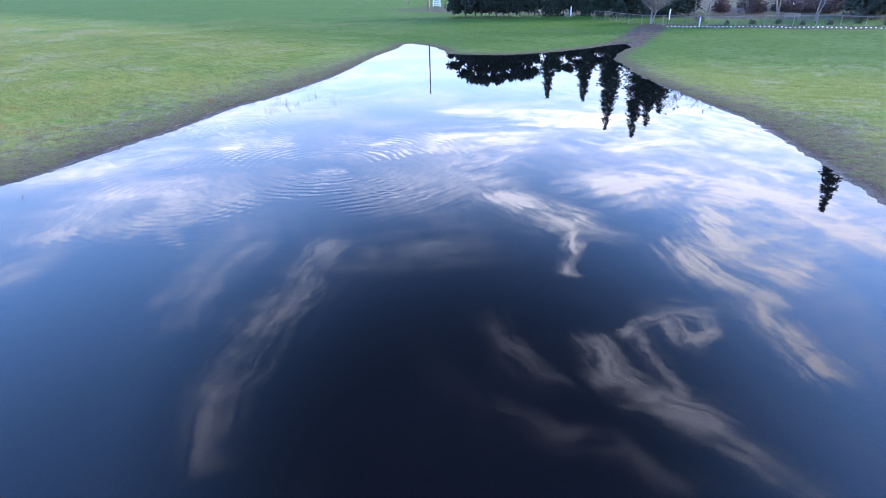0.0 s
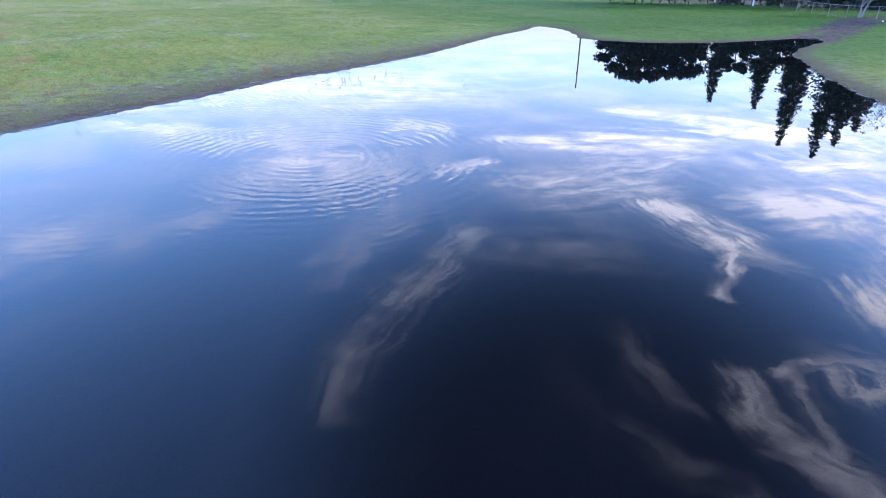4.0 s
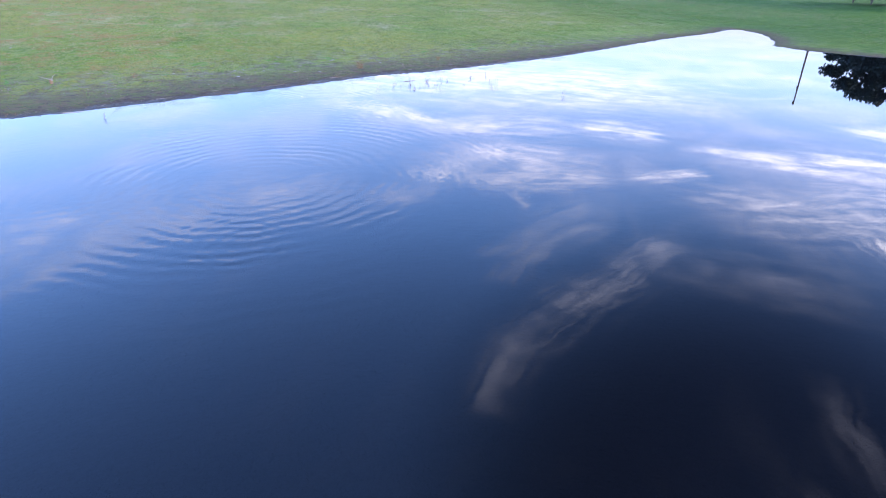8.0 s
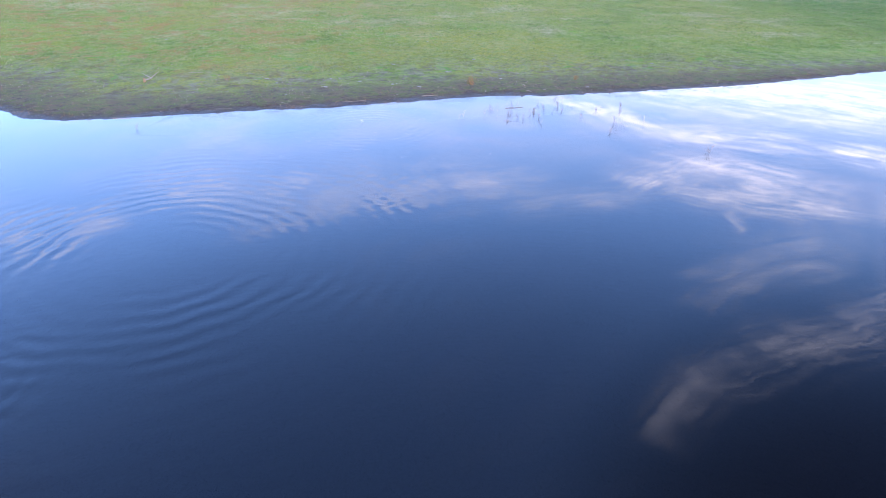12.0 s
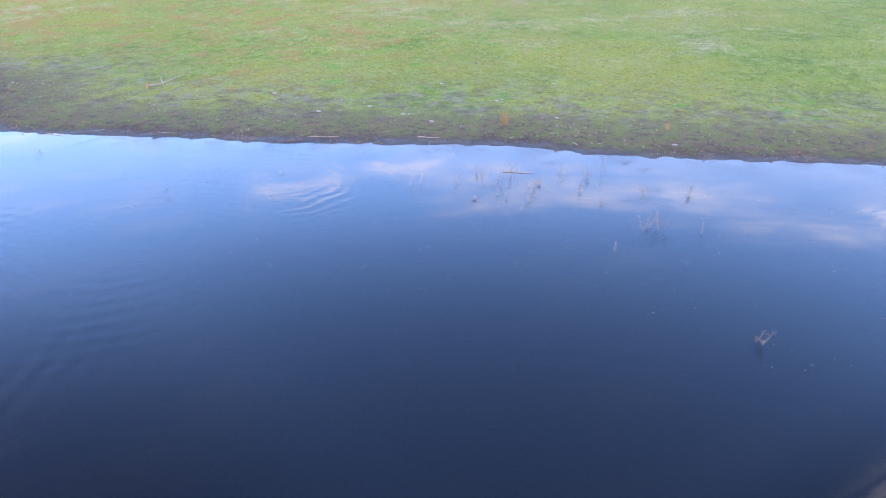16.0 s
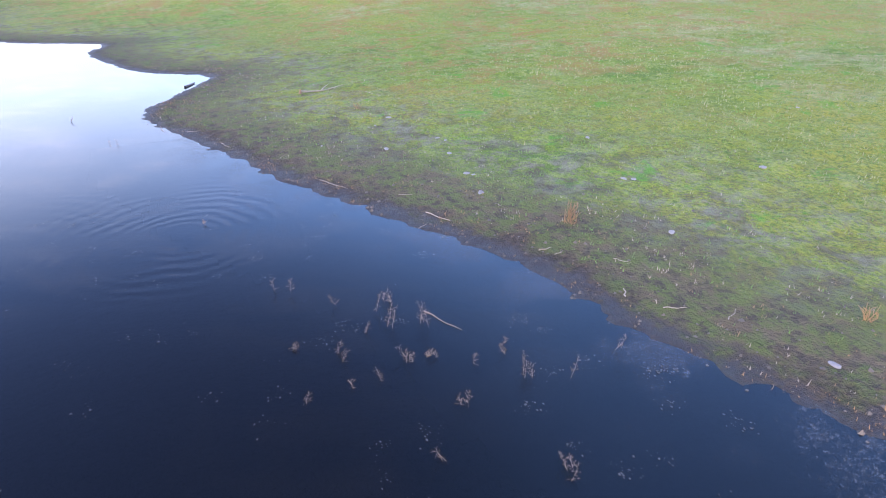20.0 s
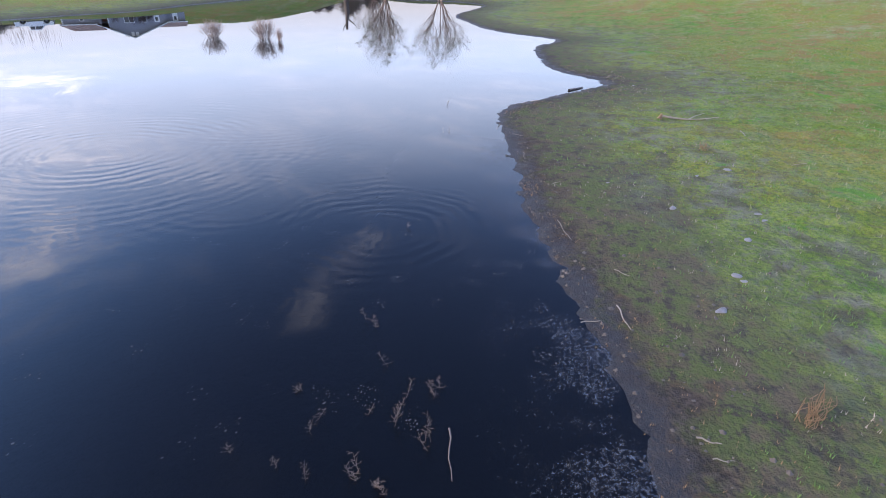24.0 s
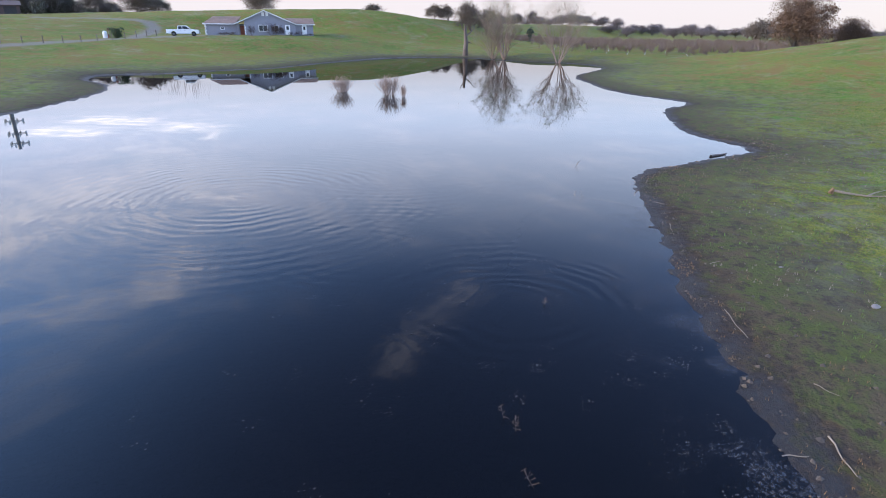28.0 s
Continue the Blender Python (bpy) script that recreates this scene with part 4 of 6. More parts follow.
def build_house():
    h = thing("house", (-82.81, -76.47, 3.2), 136, "single-storey grey stucco house with brown shingle gable roof and white trim", "house")
    # walls: left wing, gabled middle, right wing
    part("wall", boxes((-12.1, -5.05, 1.6, 9.5, -0.6, 2.42)), M_WALL, h)
    poly_part("wall", [(-3.4, 0, -0.6), (8.0, 0, -0.6), (8.0, 0, 2.45), (1.15, 0, 5.25), (-3.4, 0, 3.36)], 10.0, M_WALL, h)
    part("wall", boxes((-5.0, -3.41, 2.6, 10.0, -0.6, 2.42)), M_WALL, h)
    part("wall", boxes((8.01, 12.1, 1.0, 9.5, -0.6, 2.42)), M_WALL, h)
    # roofs with fascia boards
    r = 0.14
    for name, a, b, c, d, rows, cols in (
        ("roof", (-5.6, -0.5, 2.36), (-5.6, 10.4, 2.36), (1.15, 10.4, 5.3), (1.15, -0.5, 5.3), 16, 24),
        ("roof", (8.2, -0.5, 2.36), (8.2, 10.4, 2.36), (1.15, 10.4, 5.302), (1.15, -0.5, 5.302), 16, 24),
        ("roof", (-12.5, 1.1, 2.36), (-5.6, 1.1, 2.36), (-4.2, 5.6, 3.95), (-10.4, 5.6, 3.95), 11, 18),
        ("roof", (-12.5, 10.0, 2.36), (-5.6, 10.0, 2.36), (-4.2, 5.6, 3.952), (-10.4, 5.6, 3.952), 11, 18),
        ("roof", (-12.51, 1.1, 2.36), (-12.51, 10.0, 2.36), (-10.41, 5.61, 3.951), (-10.41, 5.59, 3.951), 11, 16),
        ("roof", (7.6, 0.5, 2.36), (12.5, 0.5, 2.36), (12.5, 5.2, 3.7), (5.8, 5.2, 3.7), 11, 16),
        ("roof", (7.6, 10.0, 2.36), (12.5, 10.0, 2.36), (12.5, 5.2, 3.702), (5.8, 5.2, 3.702), 11, 16)):
        s = slab(name, a, b, c, d, r, M_ROOF, h)
        shingles(s, tuple(np.add(a, (0, 0, r))), tuple(np.add(b, (0, 0, r))), tuple(np.add(c, (0, 0, r))), tuple(np.add(d, (0, 0, r))), rows, cols, 0.01)
    poly_part("fascia", [(-5.62, 0, 2.3), (1.15, 0, 5.24), (1.15, 0, 5.46), (-5.62, 0, 2.52)], 0.05, M_WHITE, h).location = (0, -0.56, 0)
    poly_part("fascia", [(1.152, 0, 5.24), (8.22, 0, 2.3), (8.22, 0, 2.52), (1.152, 0, 5.46)], 0.05, M_WHITE, h).location = (0, -0.56, 0)
    part("fascia", boxes((-12.55, -5.63, 1.03, 1.08, 2.3, 2.5)), M_WHITE, h)
    part("fascia", boxes((8.23, 12.55, 0.43, 0.48, 2.3, 2.5)), M_WHITE, h)
    poly_part("gable_end", [(12.06, 0, 2.43), (12.1, 0, 2.43), (12.1, 0, 2.5), (12.06, 0, 2.5)], 0.1, M_WALL, h).location = (0, 4.5, 0)
    # recessed entrance with a post, pale corner blocks
    part("post", boxes((-4.95, -4.7, 0.02, 0.27, -0.6, 2.4), bevel=0.015), M_WALL, h)
    part("front_door", boxes((-4.5, -3.55, 2.55, 2.598, 0, 2.05), bevel=0.01), M_RED, h, "reddish wooden front door in the shade")
    part("porch_floor", boxes((-5.4, -3.42, -0.3, 2.59, -0.6, -0.02)), M_STONE, h)
    for k in range(6):
        part("corner_block", boxes((-3.46, -3.15 - 0.1 * (k % 2), -0.05, -0.003, 0.1 + 0.37 * k, 0.42 + 0.37 * k), bevel=0.015), M_WHITE, h)
        part("corner_block", boxes((-12.16, -11.8 - 0.1 * (k % 2), 1.55, 1.597, 0.1 + 0.37 * k, 0.42 + 0.37 * k), bevel=0.015), M_WHITE, h)
    window(h, -0.25, 1.6, 0.95, 2.2, 0.0, 2)
    window(h, 3.25, 4.1, 0.95, 2.2, 0.0, 1)
    window(h, -8.7, -8.0, 1.3, 1.7, 1.6, 1)
    house_door(h, 5.7, 6.65, 0.2, 2.22, 0.0)
    house_door(h, 9.6, 10.5, 0.2, 2.18, 1.0)
    for x in (0.6, 1.5):
        v = part("gable_vent", boxes((x - 0.03, x + 0.55, -0.03, -0.002, 4.17, 4.98)), M_WHITE, h)
        for k in range(6):
            part("slat", boxes((x + 0.02, x + 0.5, -0.055, -0.031, 4.22 + 0.12 * k, 4.29 + 0.12 * k)), M_WHITE, v)
    h.scale = (0.87, 0.87, 0.87)
    return h


build_house()


def wheel(parent, x, y, z, r, w, side):
    e = part("wheel", ring(r * 0.62, r, w), M_TYRE, parent, "black tyre on a steel rim")
    e.location = (x, y, z)
    bm = bmesh.new()
    bmesh.ops.create_cone(bm, cap_ends=True, segments=20, radius1=r * 0.6, radius2=r * 0.5, depth=w * 0.7)
    bmesh.ops.rotate(bm, cent=(0, 0, 0), matrix=Matrix.Rotation(radians(90 * side), 3, "X"), verts=bm.verts)
    part("rim", bm, M_STEEL, e, "grey steel rim", True)


def ring(r0, r1, w, n=24):
    bm = bmesh.new()
    prof = [(r0, -w / 2), (r1 - 0.04, -w / 2), (r1, -w / 2 + 0.05), (r1, w / 2 - 0.05), (r1 - 0.04, w / 2), (r0, w / 2)]
    rows = [[bm.verts.new((r * math.cos(6.2832 * k / n), y, r * math.sin(6.2832 * k / n))) for k in range(n)] for r, y in prof]
    for a, b in zip(rows, rows[1:] + rows[:1]):
        for k in range(n):
            bm.faces.new((a[k], a[(k + 1) % n], b[(k + 1) % n], b[k]))
    bmesh.ops.recalc_face_normals(bm, faces=bm.faces)
    return bm


def side_shape(pts, y0, y1, bevel=0.03):
    bm = bmesh.new()
    f = bm.faces.new([bm.verts.new((x, y0, z)) for x, z in pts])
    r = bmesh.ops.extrude_face_region(bm, geom=[f])
    bmesh.ops.translate(bm, vec=(0, y1 - y0, 0), verts=[g for g in r["geom"] if isinstance(g, bmesh.types.BMVert)])
    bmesh.ops.recalc_face_normals(bm, faces=bm.faces)
    if bevel:
        bmesh.ops.bevel(bm, geom=bm.edges[:], offset=bevel, segments=2, affect="EDGES")
    return bm


def build_pickup():
    """A white crew-cab pickup with a long bed; its nose points along +x."""
    c = thing("pickup_truck", (-66.4, -78.5, ground_at(-66.4, -78.5)), 138, "white crew-cab pickup truck parked on the gravel beside the house", "pickup")
    arch = lambda x, r: [(x + r * math.cos(t), 0.42 + r * math.sin(t)) for t in np.linspace(math.pi, 0, 9)]
    pts = [(-3.05, 0.55)] + arch(-1.75, 0.5) + arch(1.95, 0.5) + [(2.95, 0.5), (3.02, 0.95), (2.85, 1.15), (1.55, 1.22), (-0.95, 1.22), (-3.05, 1.22)]
    part("body", side_shape(pts, -0.95, 0.95), M_PAINT, c, "white body with a long bed")
    cab = [(-0.95, 1.2), (1.5, 1.2), (0.85, 1.86), (0.6, 1.92), (-0.75, 1.92), (-0.95, 1.8)]
    part("cab", side_shape(cab, -0.86, 0.86, 0.05), M_PAINT, c)
    for s in (-1, 1):
        y0, y1 = (0.845, 0.872) if s > 0 else (-0.872, -0.845)
        for x0, x1, x2, x3 in ((-0.82, -0.12, -0.12, -0.75), (-0.02, 1.25, 0.75, -0.02)):
            part("side_window", side_shape([(x0, 1.3), (x1, 1.3), (x2, 1.8), (x3, 1.8)], y0, y1, 0.0), M_GLASS, c)
        part("side_mirror", boxes((1.05, 1.2, y1 if s > 0 else y0 - 0.22, (y1 + 0.22) if s > 0 else y0, 1.28, 1.5), bevel=0.02), M_BLACK, c)
        for x in (-0.6, 0.35):
            part("door_handle", boxes((x, x + 0.18, 0.952 * s - 0.015, 0.952 * s + 0.015, 1.08, 1.12)), M_BLACK, c)
        part("headlight", boxes((2.86, 3.03, 0.55 * s - 0.3, 0.55 * s + 0.3, 0.92, 1.12), bevel=0.02), M_GLASS, c)
        part("tail_light", boxes((-3.07, -3.0, 0.85 * s - 0.08, 0.85 * s + 0.08, 0.8, 1.15), bevel=0.01), M_RED, c)
        part("running_board", boxes((-1.1, 1.3, 0.9 * s - 0.08, 0.9 * s + 0.08, 0.38, 0.46), bevel=0.01), M_BLACK, c)
        wheel(c, -1.75, 0.8 * s, 0.4, 0.4, 0.28, s)
        wheel(c, 1.95, 0.8 * s, 0.4, 0.4, 0.28, s)
    part("windscreen", side_shape([(1.47, 1.24), (1.52, 1.24), (0.9, 1.84), (0.85, 1.84)], -0.76, 0.76, 0.0), M_GLASS, c)
    part("bumper", boxes((2.98, 3.12, -0.92, 0.92, 0.45, 0.68), bevel=0.03), M_STEEL, c, "steel front bumper")
    part("bumper", boxes((-3.2, -3.06, -0.92, 0.92, 0.45, 0.66), bevel=0.03), M_STEEL, c, "steel rear bumper")
    part("grille", boxes((3.0, 3.05, -0.5, 0.5, 0.72, 1.08), bevel=0.01), M_BLACK, c)
    part("bed_floor", boxes((-3.0, -1.05, -0.8, 0.8, 1.222, 1.232)), M_BLACK, c)
    return c


build_pickup().scale = (0.9, 0.9, 0.92)

# ---- west side: trees ----
WILLOW = make_tree("willow", 11, 11.2, 11, 0.42, 3, 0.12, M_TWIG, M_WILLOW, 6500, 0.75, 0.065, "nearly bare reddish willow at the water's edge", "tree", 0.42, 2, thin=0.012, low=True)
put(WILLOW, -85.6, -14.4, 30, 1.0, 0.85)
again(WILLOW, -87.6, -24.6, 160, 1.0, 1.0, label="bare many-stemmed willow thicket on the far bank")
again(WILLOW, -88.4, -27.0, 250, 0.62, 0.7, label="low bare willow beside a taller one on the far bank")


def build_snag():
    rng = np.random.RandomState(4)
    e = thing("dead_tree", (-91.3, -34.0, ground_at(-91.3, -34.0) - 0.1), 0, "broken grey dead tree trunk standing on the far bank", "dead tree")
    v, f = [], []
    pts = [(0, 0, 0), (0.1, 0.05, 1.2), (-0.05, 0.1, 2.6), (0.15, 0.0, 3.9), (0.35, 0.05, 5.3)]
    for k, (a, b) in enumerate(zip(pts[:-1], pts[1:])):
        tube(v, f, a, b, 0.52 - 0.08 * k, 0.44 - 0.08 * k, 9)
    raw("trunk", v, f, M_BARK, e, True)
    for a, b, c, r in (((0.1, 0, 3.4), (-1.0, 0.6, 4.3), (-1.7, 0.9, 5.0), 0.14), ((0, 0, 2.4), (-0.7, 0.4, 2.5), (-1.1, 0.8, 2.2), 0.11), ((0.2, 0, 4.2), (0.5, -0.4, 4.8), (0.5, -0.7, 5.6), 0.12)):
        v, f = [], []
        tube(v, f, a, b, r, r * 0.7, 6); tube(v, f, b, c, r * 0.7, r * 0.25, 6)
        raw("limb", v, f, M_BARK, e, True)


build_snag()
OAK = make_tree("oak_tree", 21, 11.5, 2, 0.25, 4, 0.4, M_BARK, M_OAK, 26000, 1.1, 0.12, "broad oak with rust-brown winter leaves", "tree", 0.72, 3, low=True)
put(OAK, -119.5, 17.6, 0, 1.0, 0.95)
again(OAK, -127.5, 26.0, 120, 0.6, 0.6, label="smaller brown oak beside a broad one")
BARE = make_tree("oak_tree", 23, 9.0, 2, 0.25, 4, 0.34, M_BARK, M_OLIVE, 3600, 0.75, 0.11, "open-crowned oak with few dull leaves on the ridge", "tree", 0.8, 3, "oaks on the ridge", thin=0.035, low=True)
RIDGE = [(-142.1, -140.2, 9.5, 12.9), (-79.9, -164.3, 7.5, 11.0), (-85.5, -161.7, 9, 13.0), (-91.1, -164.4, 8.5, 13.0), (-95.6, -167.6, 6.0, 9.0), (-82.6, -166.5, 8.0, 12.0), (-88.2, -167.0, 9.0, 12.0),
         (-104.2, -168.5, 7, 9.0), (-116.9, -178.4, 6, 6.9), (-118.6, -165.3, 8.5, 12.1), (-124.3, -167.5, 6.5, 6.7), (-219.1, -151.3, 4.5, 9.2),
         (-218.6, -116.2, 5.5, 7.8), (-223.3, -112.0, 6.0, 6.8), (-217.2, -98.0, 10.0, 11.5), (-224.5, -94.7, 9.0, 10.2), (-324.8, 0.8, 9.6, 16.5)]
put(BARE, *RIDGE[0][:2], 0, 0.85 * RIDGE[0][2] / 9, RIDGE[0][3] / 9.5)
for k, (x, y, h, w) in enumerate(RIDGE[1:]):
    again(BARE, x, y, 67 * k, (0.95 if x > -130 else 1.2) * h / 9, 1.2 * w / 9.5)
THICKET = make_bush("ridge_thicket", 49, 3.4, 7.0, M_OLIVE, "dull brushy thicket under oaks on the ridge", 1600, 0.22, "shrub", "thicket on the ridge")
put(THICKET, -81, -158)
for k, (x, y, h) in enumerate(((-76, -157, 1.1), (-86, -160, 1.2), (-91, -162, 1.0), (-95, -163, 0.8), (-71, -155, 0.9), (-102, -166, 0.7), (-107, -168, 0.8), (-113, -168, 0.5), (-121, -166, 0.5))):
    again(THICKET, x, y - 3, 61 * k, h, 1.0)
FARW = make_tree("far_oak", 25, 9.0, 2, 0.3, 3, 0.35, M_BARK, M_FAR, 2600, 2.1, 0.32, "hazy dark oak in the distant line of trees", "tree", 0.75, 3, "distant line of trees", low=True)
rng = np.random.RandomState(31)
put(FARW, -440, -160, 0, 1.1)
for k in range(72):
    a = radians(118 - 50 * (k + rng.uniform(0, 0.8)) / 72)
    d = rng.uniform(430, 560)
    again(FARW, 4.9 - math.sin(a) * d, 16.8 + math.cos(a) * d, 40 * k, rng.uniform(0.55, 1.0), rng.uniform(1.0, 1.8))
CEDAR = make_bush("evergreen", 41, 6.5, 3.2, M_THUJA, "dark evergreen standing among bare oaks", 1500, 0.2, "tree")
put(CEDAR, -213.3, -70.5)

# young orchard below the dam
SAP = make_tree("orchard_tree", 51, 4.6, 2, 0.16, 3, 0.08, M_SAPTWIG, M_ORCHARD, 620, 0.65, 0.09, "young orchard tree with thin brown leaves and a whitewashed trunk", "tree", 0.6, 3, "orchard rows")
guard = bmesh.new()
bmesh.ops.create_cone(guard, cap_ends=False, segments=8, radius1=0.045, radius2=0.04, depth=0.55)
bmesh.ops.translate(guard, vec=(0, 0, 0.36), verts=guard.verts)
part("trunk_guard", guard, M_WHITE, SAP, "white trunk guard")
put(SAP, -138, 22, 0, 0.55, 0.6)
for i in range(12):
    for j in range(24):
        x, y = -140 - 11 * i + rng.uniform(-0.8, 0.8), 32 - (4.4 + 0.22 * i) * j + rng.uniform(-0.6, 0.6)
        if ground_at(x, y) < 0.6:
            again(SAP, x, y, rng.uniform(0, 360), rng.uniform(0.46, 0.6), rng.uniform(0.6, 0.8))



def orchard_fill(seed):
    """The many far orchard trees between the single ones: a pale trunk and a fan of thin twigs each, one joined mesh."""
    r = np.random.RandomState(seed)
    n = 2200
    x, y = -137 - 132 * r.uniform(0, 1, n) ** 0.8, r.uniform(-88, 36, n)
    x = np.round(x / 3.7) * 3.7 + r.normal(0, 0.25, n)
    z = land(x, y)
    x, y, z = (q[z < 0.6] for q in (x, y, z))
    n, k = len(x), 26
    a, lean = r.uniform(0, 6.283, (n, k)), r.uniform(0.1, 0.75, (n, k))
    top = r.uniform(1.5, 2.6, (n, k)) * r.uniform(0.85, 1.1, (n, 1))
    base = r.uniform(0.5, 1.1, (n, k))
    bx, by = x[:, None] + 0.25 * lean * np.cos(a), y[:, None] + 0.25 * lean * np.sin(a)
    tx, ty = x[:, None] + 1.5 * lean * np.cos(a), y[:, None] + 1.5 * lean * np.sin(a)
    wx, wy = 0.035 * np.sin(a), -0.035 * np.cos(a)
    zz = z[:, None]
    v = np.stack([np.stack([bx - wx, by - wy, zz + base], -1), np.stack([bx + wx, by + wy, zz + base], -1), np.stack([tx, ty, zz + top], -1)], 2).reshape(-1, 3)
    tagged(raw("orchard_rows", v.tolist(), np.arange(len(v)).reshape(-1, 3).tolist(), M_SAPTWIG), "brown twiggy orchard rows reaching into the distance", "orchard", kind="stuff")


orchard_fill(53)
# shrubs standing in the water
TWIGS = make_tree("flooded_shrub", 61, 1.5, 80, 0.38, 1, 0.009, M_TWIG, M_TWIG, 0, 0.1, 0.02, "bare twiggy shrub standing in the pond", "shrub", 0.3, 2, "flooded shrubs", thin=0.005)
put(TWIGS, -33.6, -15.2, 0, 1.0, 1.0, 0.0, z=-0.05)
again(TWIGS, -34.1, -10.7, 140, 1.15, 1.05, 0.0, z=-0.05)
again(TWIGS, -33.5, -8.9, 200, 0.7, 0.3, 0.0, z=-0.05)


def stalk_bed(name, label, cx, cy, sx, sy, n, h, seed, turn=0.0):
    """Thin upright stalks in an uneven bed, one joined mesh."""
    r = np.random.RandomState(seed)
    v, f = [], []
    ca, sa = math.cos(radians(turn)), math.sin(radians(turn))
    for k in range(n):
        u, w = r.normal(0, sx), r.normal(0, sy)
        x, y = cx + u * ca - w * sa, cy + u * sa + w * ca
        hh = h * r.uniform(0.4, 1.2)
        z = max(ground_at(x, y), -0.02) - 0.03
        tube(v, f, (x, y, z), (x + r.normal(0, 0.12) * hh, y + r.normal(0, 0.12) * hh, z + hh), 0.005, 0.003, 3)
    return tagged(raw(name, v, f, M_STRAW), label, "reeds", kind="stuff")


stalk_bed("reeds", "thin dead reeds standing in shallow water", -29.0, -30.0, 3.2, 1.3, 130, 0.7, 71, 60)
stalk_bed("reeds", "brown dead reeds along the far bank", -89.5, -35.5, 5.5, 0.7, 420, 0.9, 72, 100)

# water tank, bush and shed left of the drive
def build_tank():
    e = thing("water_tank", (-54.0, -82.0, ground_at(-54.0, -82.0) - 0.05), 20, "white water tank with a rusty red pump stand", "tank")
    bm = bmesh.new()
    bmesh.ops.create_cone(bm, cap_ends=True, segments=24, radius1=0.85, radius2=0.85, depth=1.7)
    bmesh.ops.translate(bm, vec=(0, 0, 0.95), verts=bm.verts)
    t = part("tank", bm, M_WHITE, e)
    bm = bmesh.new()
    bmesh.ops.create_cone(bm, cap_ends=True, segments=24, radius1=0.85, radius2=0.2, depth=0.35)
    bmesh.ops.translate(bm, vec=(0, 0, 1.98), verts=bm.verts)
    part("lid", bm, M_WHITE, t)
    part("base", boxes((-1, 1, -1, 1, -0.2, 0.098)), M_STONE, e)
    part("pump_box", boxes((-1.7, -1.05, -0.4, 0.4, 0, 1.2), bevel=0.03), M_RED, e)
    part("post", boxes((-2.3, -2.15, -0.1, 0.05, -0.1, 2.9)), M_WOOD, e)
    part("board", boxes((-2.7, -1.75, -0.16, -0.11, 2.2, 2.95)), M_RED, e)
    return e


build_tank().scale = (0.42, 0.42, 0.55)
put(make_bush("evergreen_bush", 42, 2.6, 2.6, M_BUSH, "dense dark green bush beside the water tank", 1300, 0.12), -55.2, -80.8, 0, 0.75, 0.8)


def build_barn():
    e = thing("barn", (-69.5, -158.5, ground_at(-69.5, -158.5) - 0.3), 155, "weathered dark metal barn under oaks on the ridge", "barn")
    part("wall", boxes((-8, 8, -4, 4, 0, 2.6)), M_BROWN, e)
    slab("roof", (-8.4, -4.4, 2.5), (8.4, -4.4, 2.5), (8.4, 0, 3.6), (-8.4, 0, 3.6), 0.08, M_BROWN, e)
    slab("roof", (-8.4, 4.4, 2.5), (8.4, 4.4, 2.5), (8.4, 0.01, 3.602), (-8.4, 0.01, 3.602), 0.08, M_BROWN, e)
    # flat dark panels on the closed wall: the shade of open bays in colour
    for x in (-6, -2, 2, 6):
        part("bay_shade_panel", boxes((x - 1.3, x + 1.3, -4.03, -4.003, 0.2, 2.3)), M_DARK, e)


build_barn()

def build_tower():
    """A slim cell mast with three rings of panel aerials."""
    e = thing("radio_mast", (-54.1, -121.1, ground_at(-54.1, -121.1) - 0.3), 0, "tall grey steel mast with three rings of panel aerials", "mast")
    v, f = [], []
    for k in range(5):
        tube(v, f, (0, 0, 2.9 * k), (0, 0, 2.9 * k + 2.9), 0.48 - 0.03 * k, 0.45 - 0.03 * k, 12)
    raw("pole", v, f, M_STEEL, e, True)
    for z in (8.6, 11.2, 13.3):
        bm = bmesh.new()
        for k in range(3):
            a = radians(120 * k)
            box(bm, -1.5, 1.5, 1.15, 1.22, z - 0.05, z + 0.05)
            bmesh.ops.rotate(bm, cent=(0, 0, 0), matrix=Matrix.Rotation(radians(120), 3, "Z"), verts=bm.verts)
            box(bm, -0.05, 0.05, 0, 1.2, z - 0.05, z + 0.05)
        p = part("platform", bm, M_STEEL, e)
        for k in range(9):
            a = radians(120 * (k // 3))
            u = (k % 3 - 1) * 1.25
            x, y = u * math.cos(a) - 1.3 * math.sin(a), u * math.sin(a) + 1.3 * math.cos(a)
            q = part("aerial", boxes((-0.13, 0.13, -0.06, 0.06, -0.5, 0.5), bevel=0.02), M_WHITE, p)
            q.location, q.rotation_euler = (x, y, z + 0.1), (0, 0, a)


build_tower()

# bare climbers on the house wall, posts along the drive
CLIMBER = make_tree("bare_climber", 63, 2.4, 9, 0.5, 2, 0.02, M_BROWN, M_BROWN, 260, 0.3, 0.05, "leafless reddish climber against the house wall", "shrub", 0.6, 3, "shrubs by the house", thin=0.006)
ca, sa = math.cos(radians(136)), math.sin(radians(136))
for k, (u, h, w) in enumerate(((2.5, 1.15, 0.8), (3.6, 1.0, 0.7), (4.9, 0.8, 0.5), (-1.9, 0.9, 0.45), (7.2, 0.35, 0.5), (8.7, 0.4, 0.6), (-6.5, 0.3, 0.8), (-8.5, 0.3, 0.8), (11.0, 0.25, 0.6))):
    v = -0.7 if -3.4 < u < 8 else 0.6
    x, y = -82.81 + 0.87 * (u * ca - v * sa), -76.47 + 0.87 * (u * sa + v * ca)
    (put if k == 0 else again)(CLIMBER, x, y, 40 * k, h, w)
